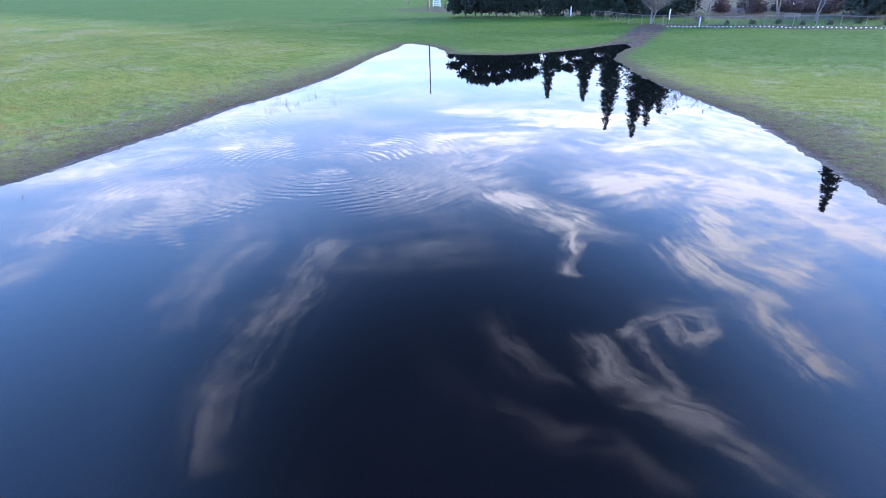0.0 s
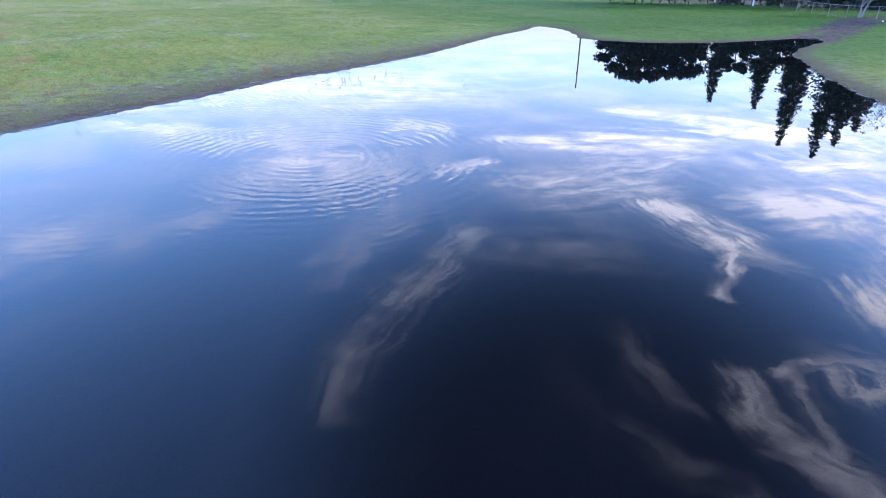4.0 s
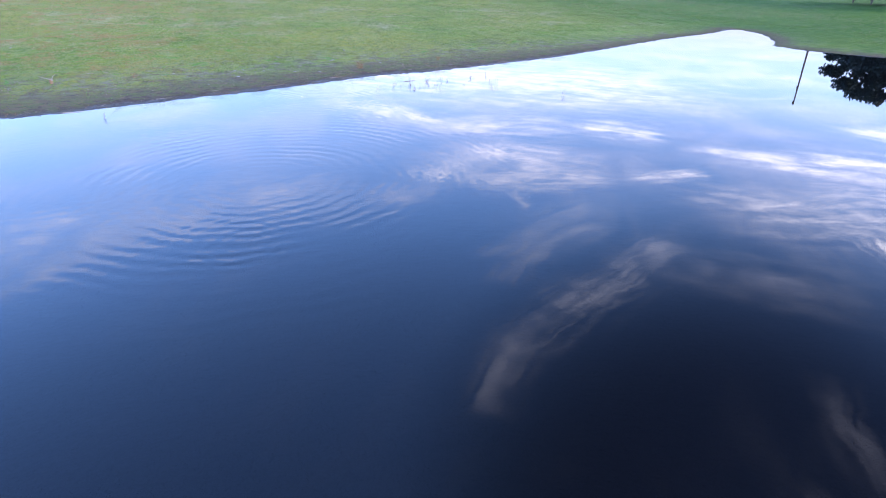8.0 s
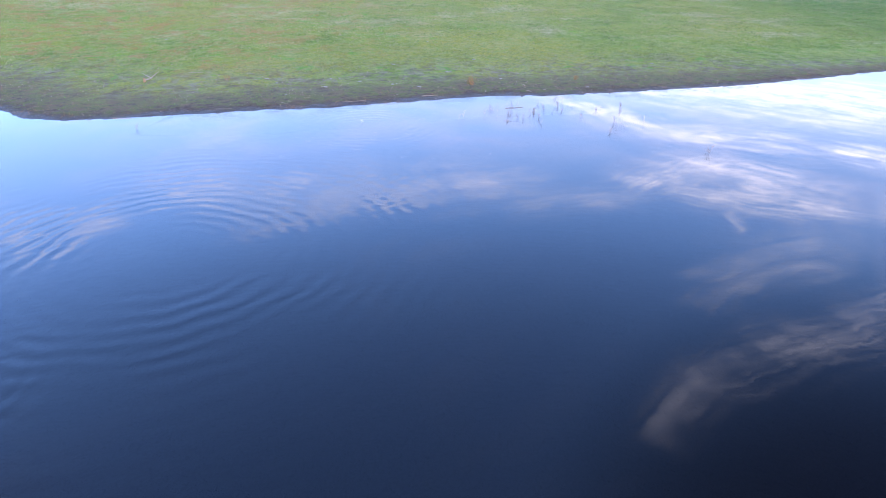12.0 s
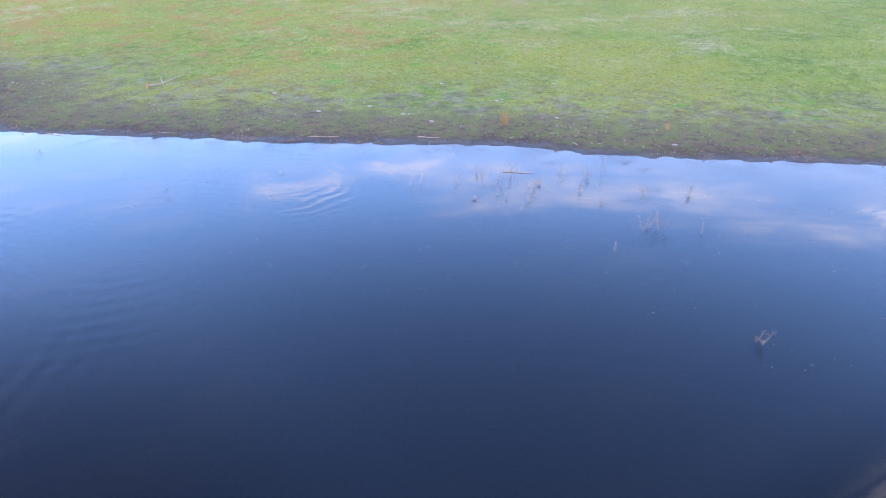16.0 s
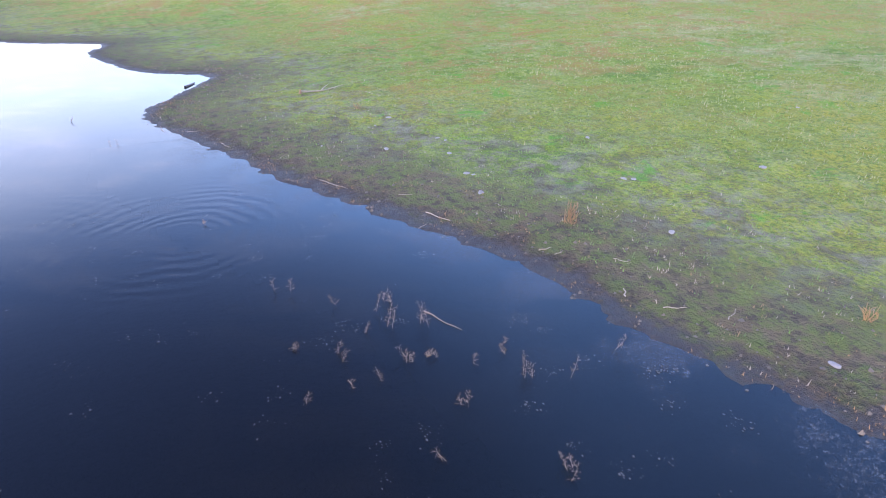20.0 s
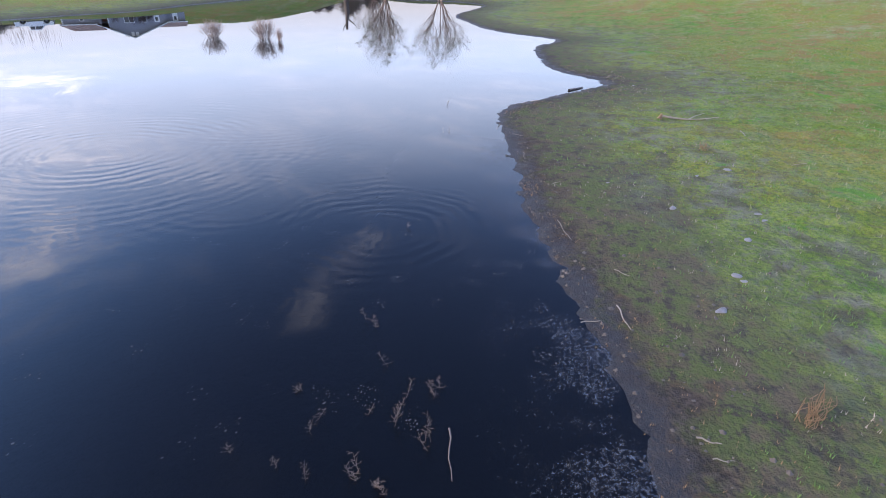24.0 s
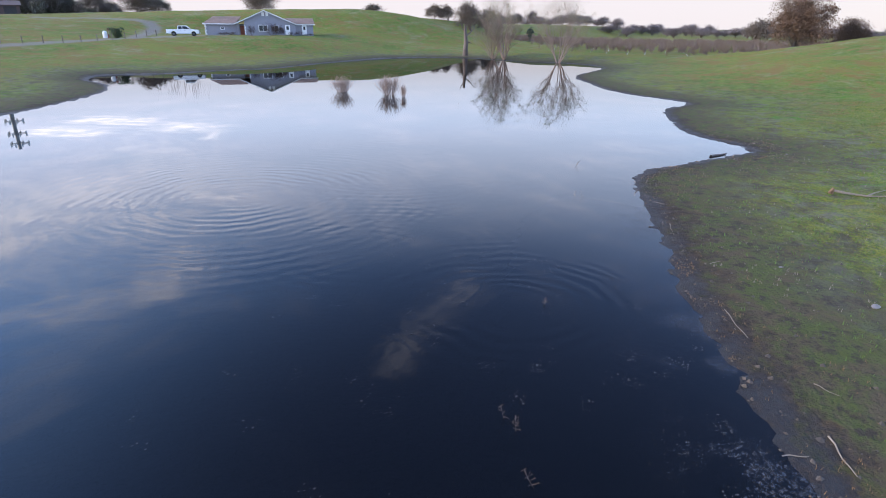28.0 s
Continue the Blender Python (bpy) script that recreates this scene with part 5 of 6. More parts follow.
for k in range(14):
    x, y = -63 + 2.6 * k, -81.5 + 2.2 * math.sin(0.35 * k) + 0.35 * k
    e = thing("wire_fence_post", (x, y, ground_at(x, y) - 0.05), 0, "thin dark fence post beside the gravel drive", "post", "posts along the drive")
    part("shaft", boxes((-0.05, 0.05, -0.05, 0.05, -0.2, 1.1), bevel=0.01), M_BARK, e)
# ---- east side: fences, conifers, garden ----
def build_post(x, y, h):
    e = thing("fence_post", (x, y, ground_at(x, y) - 0.05), 12, "white painted fence post in front of dark conifers", "post", "white fence posts")
    bm = boxes((-0.09, 0.09, -0.09, 0.09, -0.2, h), bevel=0.012)
    part("shaft", bm, M_WHITE, e)
    bm = bmesh.new()
    bmesh.ops.create_cone(bm, cap_ends=True, segments=4, radius1=0.15, radius2=0.02, depth=0.1)
    bmesh.ops.rotate(bm, cent=(0, 0, 0), matrix=Matrix.Rotation(radians(45), 3, "Z"), verts=bm.verts)
    bmesh.ops.translate(bm, vec=(0, 0, h + 0.052), verts=bm.verts)
    part("cap", bm, M_WHITE, e)


for x, y, h in ((96.1, 51.4, 1.75), (91.0, 41.2, 1.75), (86.0, 31.9, 1.8), (101.2, 61.5, 1.75), (84.7, 12.7, 1.8), (74.3, 5.1, 1.3)):
    build_post(x, y, h)


def build_gate():
    e = thing("field_gate", (102.3, 69.0, ground_at(102.3, 69.0) - 0.05), 122, "white wooden field gate section with a diagonal brace", "gate")
    for x in (-1.35, 1.35):
        part("post", boxes((x - 0.14, x + 0.14, -0.14, 0.14, -0.2, 1.95), bevel=0.015), M_WHITE, e)
    part("rail", boxes((-1.2, 1.2, -0.06, 0.06, 1.5, 1.72), bevel=0.01), M_WHITE, e)
    part("rail", boxes((-1.2, 1.2, -0.06, 0.06, 0.1, 0.3), bevel=0.01), M_WHITE, e)
    bm = boxes((-1.5, 1.5, -0.055, 0.055, -0.09, 0.09), bevel=0.01)
    bmesh.ops.rotate(bm, cent=(0, 0, 0), matrix=Matrix.Rotation(radians(26), 3, "Y"), verts=bm.verts)
    bmesh.ops.translate(bm, vec=(0, 0, 0.9), verts=bm.verts)
    part("brace", bm, M_WHITE, e)
    g = thing("gate_pillar", (107.1, 80.1, ground_at(107.1, 80.1) - 0.05), 120, "white slatted gate pillar beside a dirt track", "post")
    for s in (-0.9, 0.9):
        part("post", boxes((s - 0.13, s + 0.13, -0.13, 0.13, -0.2, 2.6), bevel=0.015), M_WHITE, g)
    for k in range(5):
        part("rail", boxes((-0.76, 0.76, -0.05, 0.05, 0.25 + 0.5 * k, 0.5 + 0.5 * k), bevel=0.01), M_WHITE, g)
    w = thing("wooden_post", (107.2, 82.8, ground_at(107.2, 82.8) - 0.05), 0, "plain brown wooden post beside the gate", "post")
    part("shaft", boxes((-0.2, 0.2, -0.2, 0.2, -0.2, 2.4), bevel=0.03), M_WOOD, w)


build_gate()
for x, y in ((123, 116.5), (119.8, 104.2), (114.5, 95.8), (128, 128)):
    e = thing("wire_fence_post", (x, y, ground_at(x, y) - 0.05), 0, "thin dark post of a pasture wire fence", "post", "wire fence posts")
    part("shaft", boxes((-0.08, 0.08, -0.08, 0.08, -0.2, 1.5), bevel=0.01), M_BARK, e)


def chain_fence(points):
    """Chain-link fence: steel posts, a top rail, and wire netting as thin crossing strands."""
    e = thing("chain_link_fence", (0, 0, 0), 0, "grey chain-link fence along the garden edge", "fence")
    for (x0, y0), (x1, y1) in zip(points[:-1], points[1:]):
        n = max(1, round(math.hypot(x1 - x0, y1 - y0) / 3.2))
        v, f, wv, wf = [], [], [], []
        for k in range(n + 1):
            x, y = x0 + (x1 - x0) * k / n, y0 + (y1 - y0) * k / n
            z = ground_at(x, y)
            if k < n:
                pv, pf = [], []
                tube(pv, pf, (x, y, z - 0.2), (x, y, z + 1.5), 0.04, 0.04, 6)
                raw("post", pv, pf, M_STEEL, e, True)
                xb, yb = x0 + (x1 - x0) * (k + 1) / n, y0 + (y1 - y0) * (k + 1) / n
                zb = ground_at(xb, yb)
                tube(v, f, (x, y, z + 1.5), (xb, yb, zb + 1.5), 0.035, 0.035, 5)
                for m in range(16):
                    t = m / 16
                    for s in (-1, 1):
                        t2 = min(1, max(0, t + s * 0.4))
                        top = 1.46 * (abs(t2 - t) / 0.4)
                        wx, wy, wz = x + (xb - x) * t, y + (yb - y) * t, z + (zb - z) * t
                        ux, uy, uz = x + (xb - x) * t2, y + (yb - y) * t2, z + (zb - z) * t2
                        tube(wv, wf, (wx, wy, wz + 0.03), (ux, uy, uz + 0.03 + top), 0.006, 0.006, 3)
        raw("top_rail", v, f, M_STEEL, e, True)
        tagged(raw("netting", wv, wf, M_STEEL, e), kind="stuff")


chain_fence([(82.0, 25.5), (74.6, 14.2), (73.6, 3.6), (75.6, -7.4), (74.6, -19.0), (74.0, -30)])
rng = np.random.RandomState(81)


def stone_blank(name, seed, sx, sy, sz, material=None):
    r = np.random.RandomState(seed)
    bm = bmesh.new()
    bmesh.ops.create_icosphere(bm, subdivisions=2, radius=1.0)
    for v in bm.verts:
        k = 1 + 0.3 * math.sin(2.6 * v.co.x + 1.9 * v.co.y * math.cos(seed) + seed) + r.uniform(-0.14, 0.14)
        v.co = Vector((v.co.x * sx * k, v.co.y * sy * k, v.co.z * sz * (0.9 + 0.2 * r.uniform(0, 1))))
    me = bpy.data.meshes.new(name)
    bm.to_mesh(me); bm.free()
    me.materials.append(material or M_STONE)
    return me


KERB = [stone_blank("edging_stone", 90 + k, 0.11, 0.1, 0.09, M_WHITE) for k in range(3)]
for k in range(60):
    t = k / 59
    y = 9.5 - 33 * t
    x = 73.0 + 1.9 * math.sin(3.0 * t) + rng.uniform(-0.1, 0.1)
    s = new("edging_stone", KERB[k % 3])
    s.matrix_basis = pose(x, y, ground_at(x, y) + 0.05, 0, 0, rng.uniform(0, 360))
    tagged(s, "whitish edging stone along the garden fence", "stone", "white edging stones")

FIR = [make_fir(101, 20.0, 8.6, 50, "tall dark fir behind the pasture fence", "conifers behind the fence"),
       make_fir(102, 13.0, 5.6, 36, "slim dark fir behind the pasture fence", "conifers behind the fence")]
THUJA = make_bush("cypress", 43, 9.5, 5.6, M_THUJA, "dense dark cypress in a windbreak row", 5200, 0.26, "tree", "windbreak row")
put(FIR[0], 92.9, 19.4, 0, 1.06, 1.0)
put(FIR[1], 86.3, 36.1, 0, 1.04, 0.9)
for x, y, h, w, k in ((91.2, 24.6, 1.0, 0.85, 0), (93.7, 17.0, 0.94, 1.0, 0), (94.3, 14.9, 0.8, 1.0, 0), (89.3, 29.4, 1.08, 1.0, 1)):
    again(FIR[k], x, y, 90 * k + 31 * x, h, w)
put(THUJA, 77.7, 51.0, 0, 1.15, 0.85)
for k, (x, y, h) in enumerate(((76.4, 53.6, 0.95), (78.3, 49.6, 1.3), (79.9, 47.2, 1.35), (81.6, 44.8, 1.3), (82.9, 42.6, 1.2), (84.1, 40.4, 1.2))):
    again(THUJA, x + 1.6, y + 0.5, 31 * k, h, 0.82)
for k, (x, y, h) in enumerate(((79.4, 48.5, 1.08), (80.9, 45.9, 1.06), (82.2, 43.8, 0.98), (83.3, 41.8, 1.0), (84.7, 39.2, 1.1), (86.8, 35.2, 0.9), (87.8, 33.0, 1.0),
                               (88.9, 30.6, 0.9), (90.2, 27.4, 0.8), (91.6, 23.4, 0.9), (93.6, 18.6, 1.0), (95.0, 13.6, 1.1), (95.3, 12.2, 0.9))):
    again(THUJA, x + 0.8, y + 0.3, 47 * k, h, 0.78)
THIN = make_tree("eucalyptus", 113, 16.5, 1, 0.06, 3, 0.22, M_PALEBARK, M_THUJA, 1500, 0.9, 0.17, "tall open-crowned dark tree beyond the fence", "tree", 0.5, 3)
put(THIN, 95.2, 11.2, 0, 1.0, 0.6)
again(THIN, 95.9, 8.9, 130, 0.92, 0.55)
put(make_fir(103, 30.0, 9.5, 74, "very tall dark conifer at the garden's edge"), 92.0, -16.9)
GARDEN = make_tree("garden_tree", 111, 12.0, 2, 0.25, 4, 0.26, M_PALEBARK, M_OLIVE, 2200, 0.7, 0.12, "pale-barked bare tree in the far garden", "tree", 0.55, 3, "garden trees")
put(GARDEN, 92.2, -3.1, 0, 1.0, 0.8)
again(GARDEN, 87.0, -9.0, 80, 0.95, 0.7)
again(GARDEN, 77.6, 13.6, 200, 0.5, 0.7)
again(GARDEN, 99.0, 2.5, 300, 0.8, 0.7)
put(make_bush("evergreen_bush", 44, 7.0, 8.0, M_THUJA, "large dark evergreen in the far garden", 3400, 0.26, "tree"), 100.5, -17.5)
HEDGE = make_bush("hedge_bush", 45, 1.3, 3.2, M_BUSH, "low clipped hedge in front of the far building", 1300, 0.12, "hedge", "garden hedge")
put(HEDGE, 108.5, -1.5)
for k in range(1, 6):
    again(HEDGE, 108.5 + 0.5 * k, -1.5 - 2.3 * k, 60 * k)
YELLOW = make_bush("yellow_shrub", 46, 2.2, 2.6, M_WILLOW, "yellowish garden shrub behind the fence", 700, 0.12, "shrub")
put(YELLOW, 80.5, 6.5)
for k in range(7):
    again(HEDGE, 79 + 1.2 * (k % 3), 2.0 - 3.4 * k, 50 * k, 0.55, 0.32, label="small round garden shrub behind the fence")


def build_hall():
    e = thing("white_building", (127.0, -10.5, ground_at(127.0, -10.5) - 0.3), 105, "white building with tall columns and dark glazing", "building")
    part("wall", boxes((-9, 9, 0, 9, 0, 5.6)), M_BROWN, e)
    part("plinth", boxes((-9.6, 9.6, -2.6, -0.004, 0, 0.55)), M_WHITE, e)
    part("roof", boxes((-10, 10, -3, 9.6, 5.61, 6.1), bevel=0.05), M_ROOF, e)
    for k in range(6):
        part("column", boxes((-8.2 + 3.2 * k, -7.75 + 3.2 * k, -2.3, -1.85, 0.55, 5.6), bevel=0.04), M_WHITE, e)
        part("window", boxes((-7.4 + 3.2 * k, -5.3 + 3.2 * k, -0.05, -0.004, 0.7, 4.6)), M_GLASS, e)


build_hall()


def build_bench():
    e = thing("garden_bench", (89.0, -5.6, ground_at(89.0, -5.6)), 95, "pale wooden garden bench behind the fence", "bench")
    for x in (-1.0, 1.0):
        part("leg", boxes((x - 0.06, x + 0.06, -0.25, 0.25, -0.1, 0.42)), M_WOOD, e)
    for k in range(3):
        part("seat_board", boxes((-1.2, 1.2, -0.27 + 0.19 * k, -0.1 + 0.19 * k, 0.424, 0.47)), M_WOOD, e)
    part("backrest", boxes((-1.2, 1.2, 0.3, 0.34, 0.55, 0.95)), M_WOOD, e)


build_bench()


def build_pole():
    e = thing("utility_pole", (91.7, 71.2, ground_at(91.7, 71.2) - 0.3), 40, "tall brown wooden utility pole with two crossarms", "pole")
    h = 16.6
    v, f = [], []
    for k in range(4):
        tube(v, f, (0, 0, h * k / 4), (0, 0, h * (k + 1) / 4), 0.2 - 0.02 * k, 0.18 - 0.02 * k, 10)
    raw("shaft", v, f, M_BARK, e, True)
    for z, w in ((h - 0.5, 1.3), (h - 3.4, 1.0)):
        a = part("crossarm", boxes((-w, w, 0.12, 0.24, z - 0.07, z + 0.07), bevel=0.01), M_BARK, e)
        for x in (-0.9, -0.4, 0.4, 0.9):
            bm = bmesh.new()
            bmesh.ops.create_cone(bm, cap_ends=True, segments=8, radius1=0.05, radius2=0.03, depth=0.16)
            bmesh.ops.translate(bm, vec=(x * w / 1.3, 0.18, z + 0.152), verts=bm.verts)
            part("insulator", bm, M_STEEL, a)


build_pole()

BRUSH = make_bush("bare_hedge", 48, 4.2, 4.6, M_BROWN, "purplish brown leafless hedge behind the garden", 1500, 0.16, "hedge", "brown hedge")
put(BRUSH, 103, 8)
for k in range(1, 15):
    again(BRUSH, 103 + 4.0 * math.sin(2.1 * k) + (5 if k % 2 else 0), 8 - 3.0 * k, 55 * k, 0.8 + 0.25 * math.sin(k), 1.05)
# ---- north bank: driftwood, stones, weeds ----
def build_branch():
    e = thing("driftwood_branch", (-16.75, 18.9, ground_at(-16.75, 18.9)), 0, "bleached bent branch with a broken orange end lying on the grass", "branch")
    v, f = [], []
    pts = [(0, 0, 0.14), (-0.05, 0.3, 0.1), (-0.16, 0.62, 0.06), (-0.18, 0.95, 0.05), (-0.3, 1.3, 0.06), (-0.34, 1.7, 0.13), (-0.3, 2.0, 0.2)]
    for k, (a, b) in enumerate(zip(pts[:-1], pts[1:])):
        tube(v, f, a, b, 0.045 - 0.006 * k, 0.039 - 0.006 * k, 7)
    raw("stem", v, f, M_WOOD, e, True)
    v, f = [], []
    tube(v, f, (-0.18, 0.95, 0.06), (-0.55, 1.2, 0.12), 0.028, 0.018, 5); tube(v, f, (-0.55, 1.2, 0.12), (-0.95, 1.55, 0.17), 0.018, 0.008, 5)
    raw("side_twig", v, f, M_WOOD, e, True)
    v, f = [], []
    tube(v, f, (0.02, -0.03, 0.03), (0.0, 0.0, 0.2), 0.06, 0.045, 7); tube(v, f, (0.0, 0, 0.2), (0.14, -0.12, 0.08), 0.05, 0.025, 6)
    raw("broken_end", v, f, M_CUT, e, True)


build_branch()
FLAT = [stone_blank("flat_stone", 120 + k, 0.2, 0.14, 0.05) for k in range(4)]
STONES = [(-7.99, 19.23, 1.5), (-11.37, 20.73, 1.7), (-8.16, 21.13, 1.1), (-7.75, 21.2, 0.9), (-6.6, 20.74, 1.4), (-4.89, 20.35, 1.4), (-4.7, 20.45, 0.9), (-3.5, 19.97, 1.4),
          (-2.39, 23.72, 1.3), (-2.2, 23.9, 1.1), (0.51, 22.38, 1.2), (-5.58, 25.21, 1.2), (4.8, 21.1, 1.2), (-1.0, 27.4, 1.6), (-4.4, 34.0, 1.3), (9.7, 27.9, 1.4),
          (-24.2, 17.6, 1.0), (-22.3, 31.9, 1.3), (-9.4, 17.6, 0.7), (-10.6, 19.9, 0.8)]
for k, (x, y, s) in enumerate(STONES):
    o = new("flat_stone", FLAT[k % 4])
    o.matrix_basis = pose(x, y, ground_at(x, y) + 0.006, 0, 0, 47 * k) @ Matrix.Diagonal((0.44 * s, 0.38 * s, 0.36 * s, 1))
    tagged(o, "pale flat stone lying in short grass", "stone", "flat stones on the bank")


def stick(name, x, y, length, turn, r, material, label, tilt=0.0, z=None, bend=0.02):
    e = new(name)
    v, f = [], []
    n = 5
    for k in range(n):
        a, b = length * (k / n - 0.5), length * ((k + 1) / n - 0.5)
        tube(v, f, (a, bend * math.sin(k * 1.7), r + max(0, a) * tilt), (b, bend * math.sin((k + 1) * 1.7), r + max(0, b) * tilt), r * (1 - 0.12 * k), r * (1 - 0.12 * (k + 1)), 6)
    bpy.data.objects.remove(e)
    o = raw(name, v, f, material, None, True)
    o.matrix_basis = pose(x, y, (max(ground_at(x, y), 0) if z is None else z), 0, 0, turn)
    return tagged(o, label, "stick", "loose sticks on the bank")


STICKS = [(-2.85, 18.4, 0.75, 20, 0.022), (-2.6, 17.95, 0.5, 120, 0.015), (-6.1, 16.9, 1.1, 25, 0.016), (-0.28, 19.6, 0.3, 85, 0.02), (0.0, 19.75, 0.26, 100, 0.012),
          (1.8, 19.82, 0.28, 140, 0.025), (2.6, 20.2, 0.4, 60, 0.014), (-11.2, 14.9, 0.7, 15, 0.014), (-13.6, 14.2, 0.5, 80, 0.012), (-9.2, 16.3, 0.6, 150, 0.012),
          (0.9, 20.6, 0.35, 30, 0.01), (3.2, 20.9, 0.45, 110, 0.012), (-4.4, 18.3, 0.4, 60, 0.01), (-15.2, 21.6, 1.2, 10, 0.018), (-12.4, 22.8, 0.9, 130, 0.012), (-14.6, 13.2, 0.9, 5, 0.02)]
for x, y, l, a, r in STICKS:
    stick("stick", x, y, l, a, 0.65 * r, M_WOOD, "thin bleached stick lying on trodden mud")
stick("floating_log", -22.8, 15.0, 1.1, 150, 0.06, M_BARK, "dark short log lying half in the water", z=-0.03)
stick("floating_stick", 0.95, 16.55, 0.85, 20, 0.012, M_STRAW, "straight dead stalk floating on the pond", z=-0.004, bend=0.02)


def build_weed(x, y, h, seed, lean=0.3):
    """A drowned weed: one or two stalks above the water with short whorled side twigs."""
    r = np.random.RandomState(seed)
    e = thing("dead_weed", (x, y, -0.06), r.uniform(0, 360), "dry brown weed stalk standing in shallow water", "weed", "dead weeds in the water")
    for s in range(r.randint(1, 4)):
        v, f = [], []
        p, d = np.array((r.normal(0, 0.07), r.normal(0, 0.07), 0.0)), np.array((r.normal(0, lean), r.normal(0, lean), 1.0))
        n = 6
        hh = (h + 0.06) * r.uniform(0.65, 1.05)
        for k in range(n):
            d2 = d + r.normal(0, 0.1, 3)
            q = p + d2 / np.linalg.norm(d2) * hh / n
            tube(v, f, p, q, 0.0032 * (1 - k / 9), 0.0032 * (1 - (k + 1) / 9), 4)
            if k > 0:
                for _ in range(3):
                    w = r.normal(0, 1, 3) * (1, 1, 0.3) + (0, 0, 0.4)
                    w = w / np.linalg.norm(w) * r.uniform(0.03, 0.10) * (1.3 - 0.1 * k)
                    tube(v, f, q, q + w, 0.002, 0.001, 3)
                    tube(v, f, q + w * 0.6, q + w * 0.8 + (0, 0, 0.02), 0.0025, 0.001, 3)
            p = q
        raw("stalk", v, f, M_STRAW, e)


WEEDS = [(-1.35, 14.3, 0.45), (-1.2, 14.45, 0.3), (-0.25, 15.2, 0.4), (0.2, 15.6, 0.42), (0.7, 15.65, 0.45), (0.9, 16.2, 0.42), (0.7, 15.25, 0.2), (1.15, 14.7, 0.3),
         (-0.1, 16.0, 0.25), (1.85, 14.0, 0.2), (1.9, 14.6, 0.2), (1.65, 15.6, 0.25), (1.7, 15.9, 0.2), (2.2, 16.5, 0.25), (2.05, 17.0, 0.2), (1.95, 15.1, 0.2), (0.6, 14.1, 0.15),
         (4.7, 14.2, 0.5), (5.05, 14.4, 0.5), (4.85, 14.35, 0.4), (4.3, 12.9, 0.3), (6.1, 14.6, 0.35), (7.1, 10.6, 0.35), (4.5, 16.4, 0.3), (2.85, 15.85, 0.25), (2.85, 17.0, 0.35),
         (3.1, 17.6, 0.35), (2.9, 18.6, 0.45), (-17.4, 10.3, 0.25), (-31.2, -2.6, 0.3), (-5.0, 13.4, 0.12), (3.6, 15.2, 0.2), (5.6, 16.9, 0.3), (-13.2, 11.6, 0.2)]
for k, (x, y, h) in enumerate(WEEDS):
    build_weed(x, y, h, 200 + k)


def scatter(name, label, category, n, pick, size, material, seed, lift=0.004, shape="flake"):
    """Many small loose bits, joined into one mesh."""
    r = np.random.RandomState(seed)
    x, y = pick(r, n)
    n = len(x)
    s = np.minimum(size * r.lognormal(0, 0.45, n), 1.7 * size)
    a = r.uniform(0, 6.283, n)
    if shape == "flake":
        k = 5
        t = a[:, None] + np.arange(k) * 6.283 / k
        rad = s[:, None] * r.uniform(0.35, 1.3, (n, k))
        st = r.uniform(0.35, 1.0, (n, 1))
        vx = x[:, None] + rad * np.cos(t)
        vy = y[:, None] + rad * np.sin(t) * st
        vz = np.full((n, k), lift) + r.uniform(0, 0.004, (n, 1))
        v = np.stack([vx, vy, vz], -1).reshape(-1, 3)
        f = np.arange(n * k).reshape(n, k)
    else:
        z = land(x, y)
        k = 3
        parts = []
        for j in range(k):
            b = a + j * 2.1
            ux, uy = np.cos(b), np.sin(b)
            ln = s * r.uniform(0.7, 1.3, n)
            w = s * 0.12
            ox, oy = r.normal(0, 0.3, n) * s, r.normal(0, 0.3, n) * s
            cx, cy = x + ox, y + oy
            px, py = -uy * w, ux * w
            ho = ln * r.uniform(0.15, 0.8, n)
            parts.append(np.stack([np.stack([cx - px, cy - py, z - 0.01], -1), np.stack([cx + px, cy + py, z - 0.01], -1), np.stack([cx + ux * ho, cy + uy * ho, z + ln], -1)], 1))
        v = np.concatenate(parts, 0).reshape(-1, 3)
        f = np.arange(len(v)).reshape(-1, 3)
    return tagged(raw(name, v.tolist(), f.tolist(), material), label, category, kind="stuff")


def clumped(x0, x1, y0, y1, clumps, spread, keep):
    def pick(r, n):
        cx, cy = r.uniform(x0, x1, clumps), r.uniform(y0, y1, clumps)
        i = r.randint(0, clumps, n)
        x, y = cx[i] + r.normal(0, spread, n), cy[i] + r.normal(0, spread, n)
        d = shore_distance(x, y)
        m = keep(d, r.uniform(0, 1, n))
        return x[m], y[m]
    return pick


def build_film():
    """The film lies a few millimetres above the water, out to some metres from the bank."""
    xs, ys = np.arange(-13, 14, 0.25), np.arange(11, 24, 0.25)
    gx, gy = np.meshgrid(xs, ys)
    d = shore_distance(gx.ravel(), gy.ravel())
    i = (np.arange(len(ys) - 1)[:, None] * len(xs) + np.arange(len(xs) - 1)[None]).ravel()
    f = np.stack([i, i + 1, i + 1 + len(xs), i + len(xs)], 1)
    f = f[(d[f].max(1) > -3.6) & (d[f].min(1) < 0.1)]
    used = np.unique(f)
    back = np.full(len(d), -1); back[used] = np.arange(len(used))
    v = np.stack([gx.ravel(), gy.ravel(), np.full(len(d), 0.005)], 1)[used]
    o = raw("floating_scum", v.tolist(), back[f].tolist(), M_FILM)
    o.data.attributes.new("shore", "FLOAT", "POINT").data.foreach_set("value", d[used].astype(np.float32))
    return tagged(o, "pale lacy scum film floating by the bank", "debris", kind="stuff")


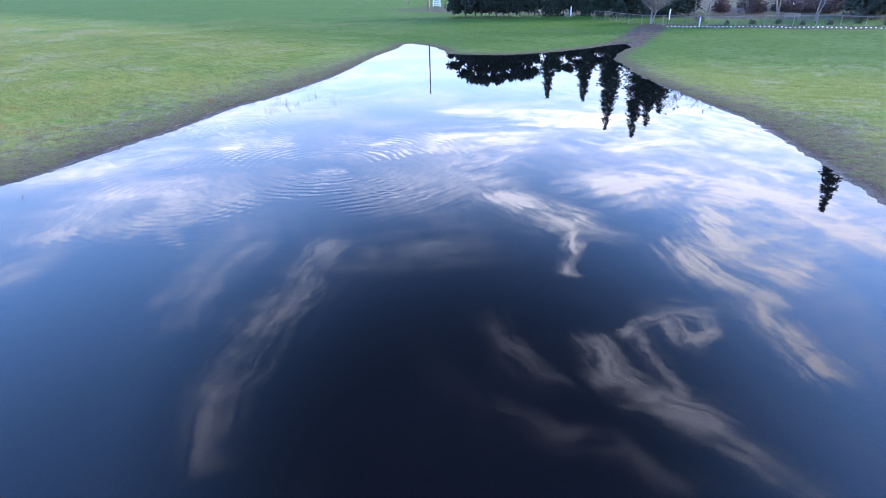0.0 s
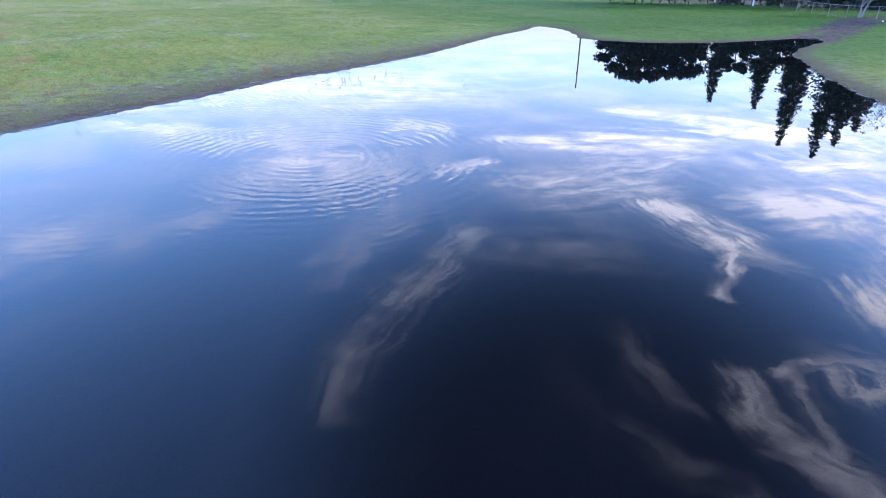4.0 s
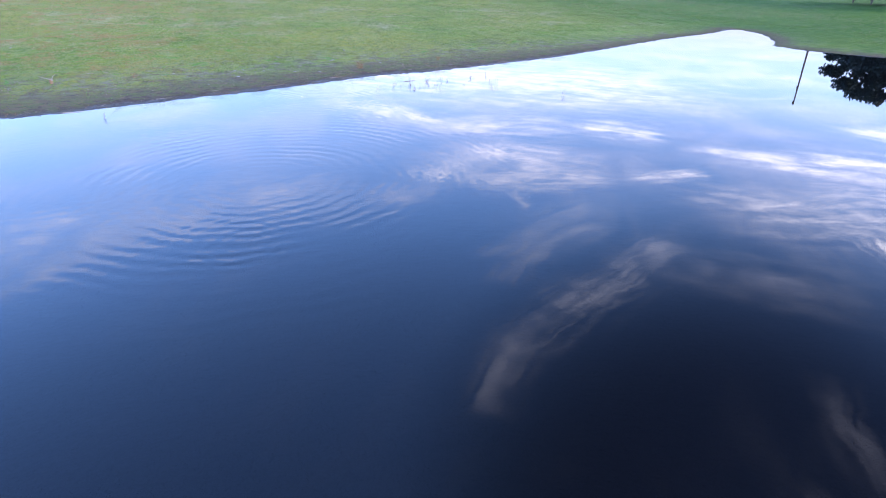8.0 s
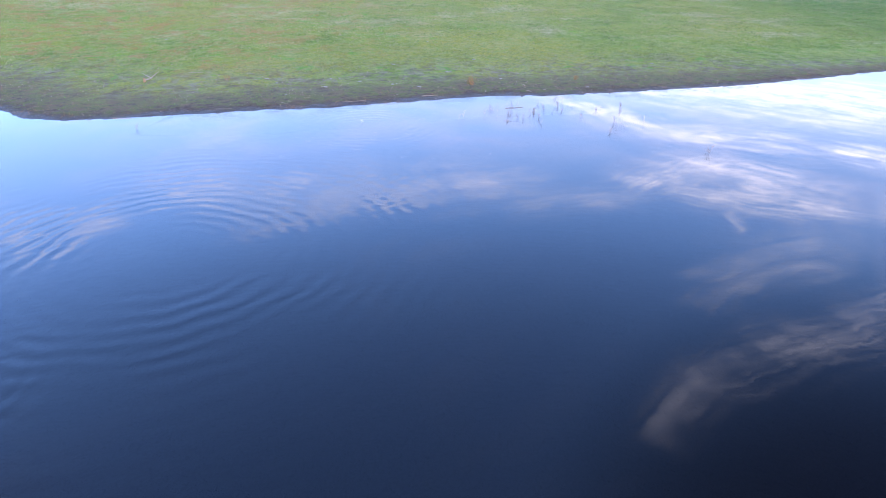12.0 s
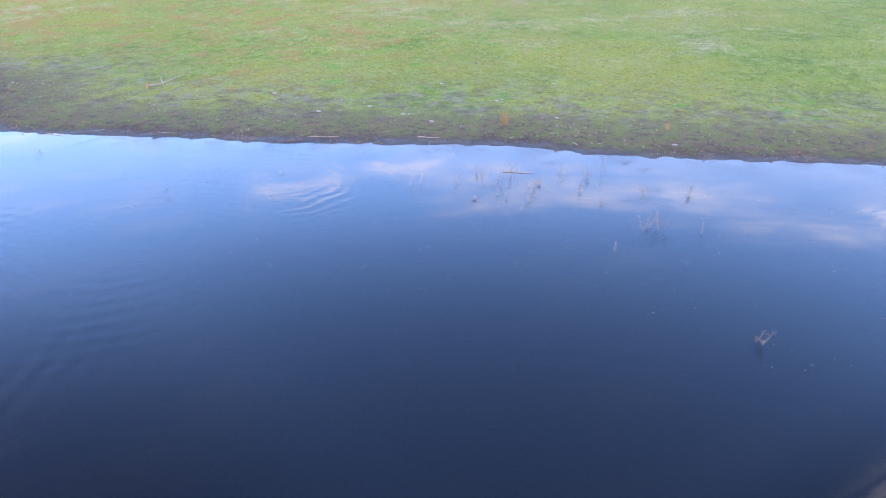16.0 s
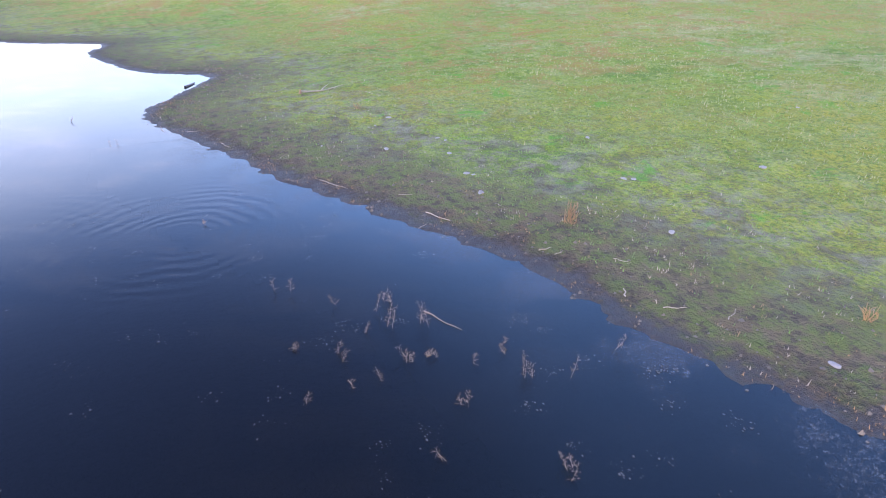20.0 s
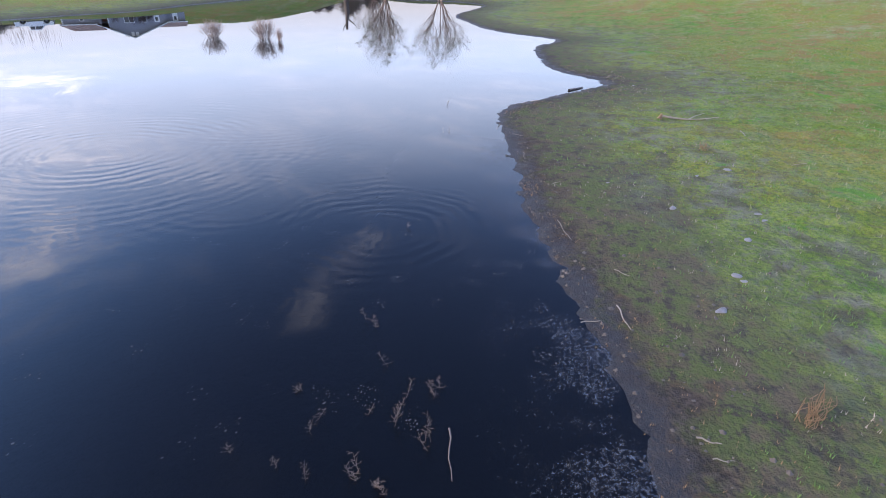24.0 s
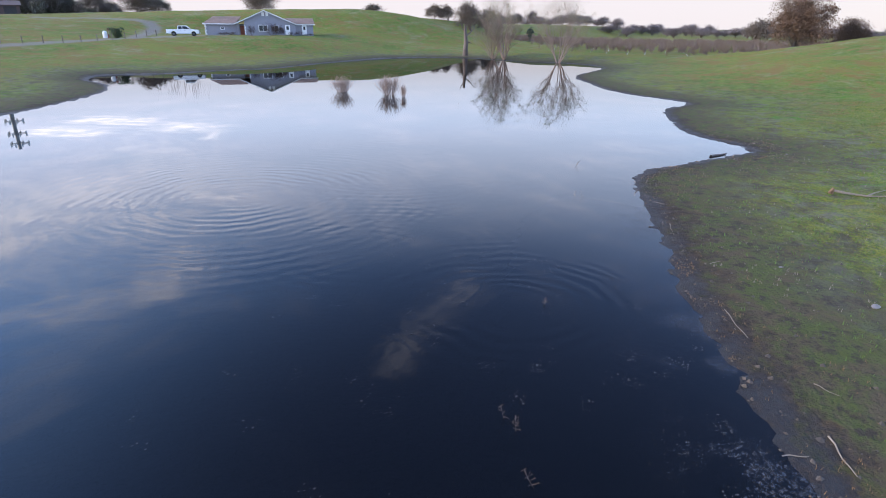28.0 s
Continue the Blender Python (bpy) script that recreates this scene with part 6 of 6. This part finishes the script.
build_film()
scatter("floating_specks", "whitish specks scattered over the pond", "debris", 600,
        clumped(-30, 26, -16, 20, 700, 0.5, lambda d, u: (d < -0.3) & (u < 0.25 + np.exp(d / 5))), 0.007, M_SCUM, 302)
scatter("drowned_weed_scraps", "wispy drowned plant scraps in shallow water", "debris", 5000,
        clumped(-8, 9, 9, 20, 170, 0.1, lambda d, u: (d < -0.2) & (u < np.exp(d / 5))), 0.013, M_WEED, 303)
scatter("grass_tufts", "short green grass tufts over the pasture", "grass", 220000,
        clumped(-45, 48, 13, 75, 12000, 0.5, lambda d, u: (d > 0.8) & (u < np.clip((d - 0.5) / 8, 0, 1))), 0.05, M_GRASSB, 304, shape="blade")
scatter("dry_grass_tufts", "pale dry grass tufts in the pasture", "grass", 110000,
        clumped(-60, 60, 18, 95, 9000, 1.2, lambda d, u: (d > 5) & (u < np.clip((d - 4) / 16, 0.06, 1))), 0.066, M_DRYB, 305, shape="blade")


def clods(seed, n):
    r = np.random.RandomState(seed)
    x, y = r.uniform(-30, 30, n), r.uniform(11, 34, n)
    d = shore_distance(x, y)
    m = (d > -0.25) & (r.uniform(0, 1, n) < np.exp(-np.maximum(d, 0) / 1.6))
    x, y = x[m], y[m]
    z = land(x, y)
    s = np.minimum(0.028 * r.lognormal(0, 0.5, len(x)), 0.06)
    v, f = [], []
    for px, py, pz, q in zip(x, y, z, s):
        k = len(v)
        a = r.uniform(0, 6.28)
        for j in range(5):
            t = a + j * 1.2566
            w = q * r.uniform(0.7, 1.3)
            v.append((px + w * math.cos(t), py + w * math.sin(t), pz - 0.01))
        v.append((px + r.normal(0, 0.2) * q, py + r.normal(0, 0.2) * q, pz + q * r.uniform(0.4, 0.9)))
        f += [(k + j, k + (j + 1) % 5, k + 5) for j in range(5)]
    return tagged(raw("mud_clods", v, f, M_CLOD), "trodden mud clods along the water's edge", "mud", kind="stuff")


clods(311, 17000)
scatter("straw_litter", "bits of straw and dead stems on the muddy bank", "debris", 7000,
        clumped(-28, 28, 12, 34, 300, 0.5, lambda d, u: (d > 0.1) & (u < np.exp(-d / 4.5))), 0.045, M_WOOD, 306, shape="blade")
scatter("dead_algae_tufts", "orange-brown dead stems matted on the mud", "debris", 30000,
        clumped(-30, 30, 11, 34, 1500, 0.22, lambda d, u: (d > 0.0) & (u < np.exp(-d / 1.6))), 0.035, M_OCHRE, 307, shape="blade")
for k, (x, y, h) in enumerate(((-1.1, 20.9, 0.55), (-0.95, 20.8, 0.4), (4.4, 22.6, 0.3), (-13.2, 20.2, 0.3))):
    r = np.random.RandomState(400 + k)
    v, f = [], []
    for j in range(16):
        p = np.array((r.normal(0, 0.05), r.normal(0, 0.05), -0.02))
        for m in range(3):
            q = p + (r.normal(0, 0.05), r.normal(0, 0.05), h / 3 * r.uniform(0.6, 1.1))
            tube(v, f, p, q, 0.005, 0.004, 3)
            p = q
    o = raw("dead_weed", v, f, M_OCHRE)
    o.location = (x, y, ground_at(x, y))
    tagged(o, "orange-brown dead weed tuft standing in trodden grass", "weed", "dead weeds on the bank")
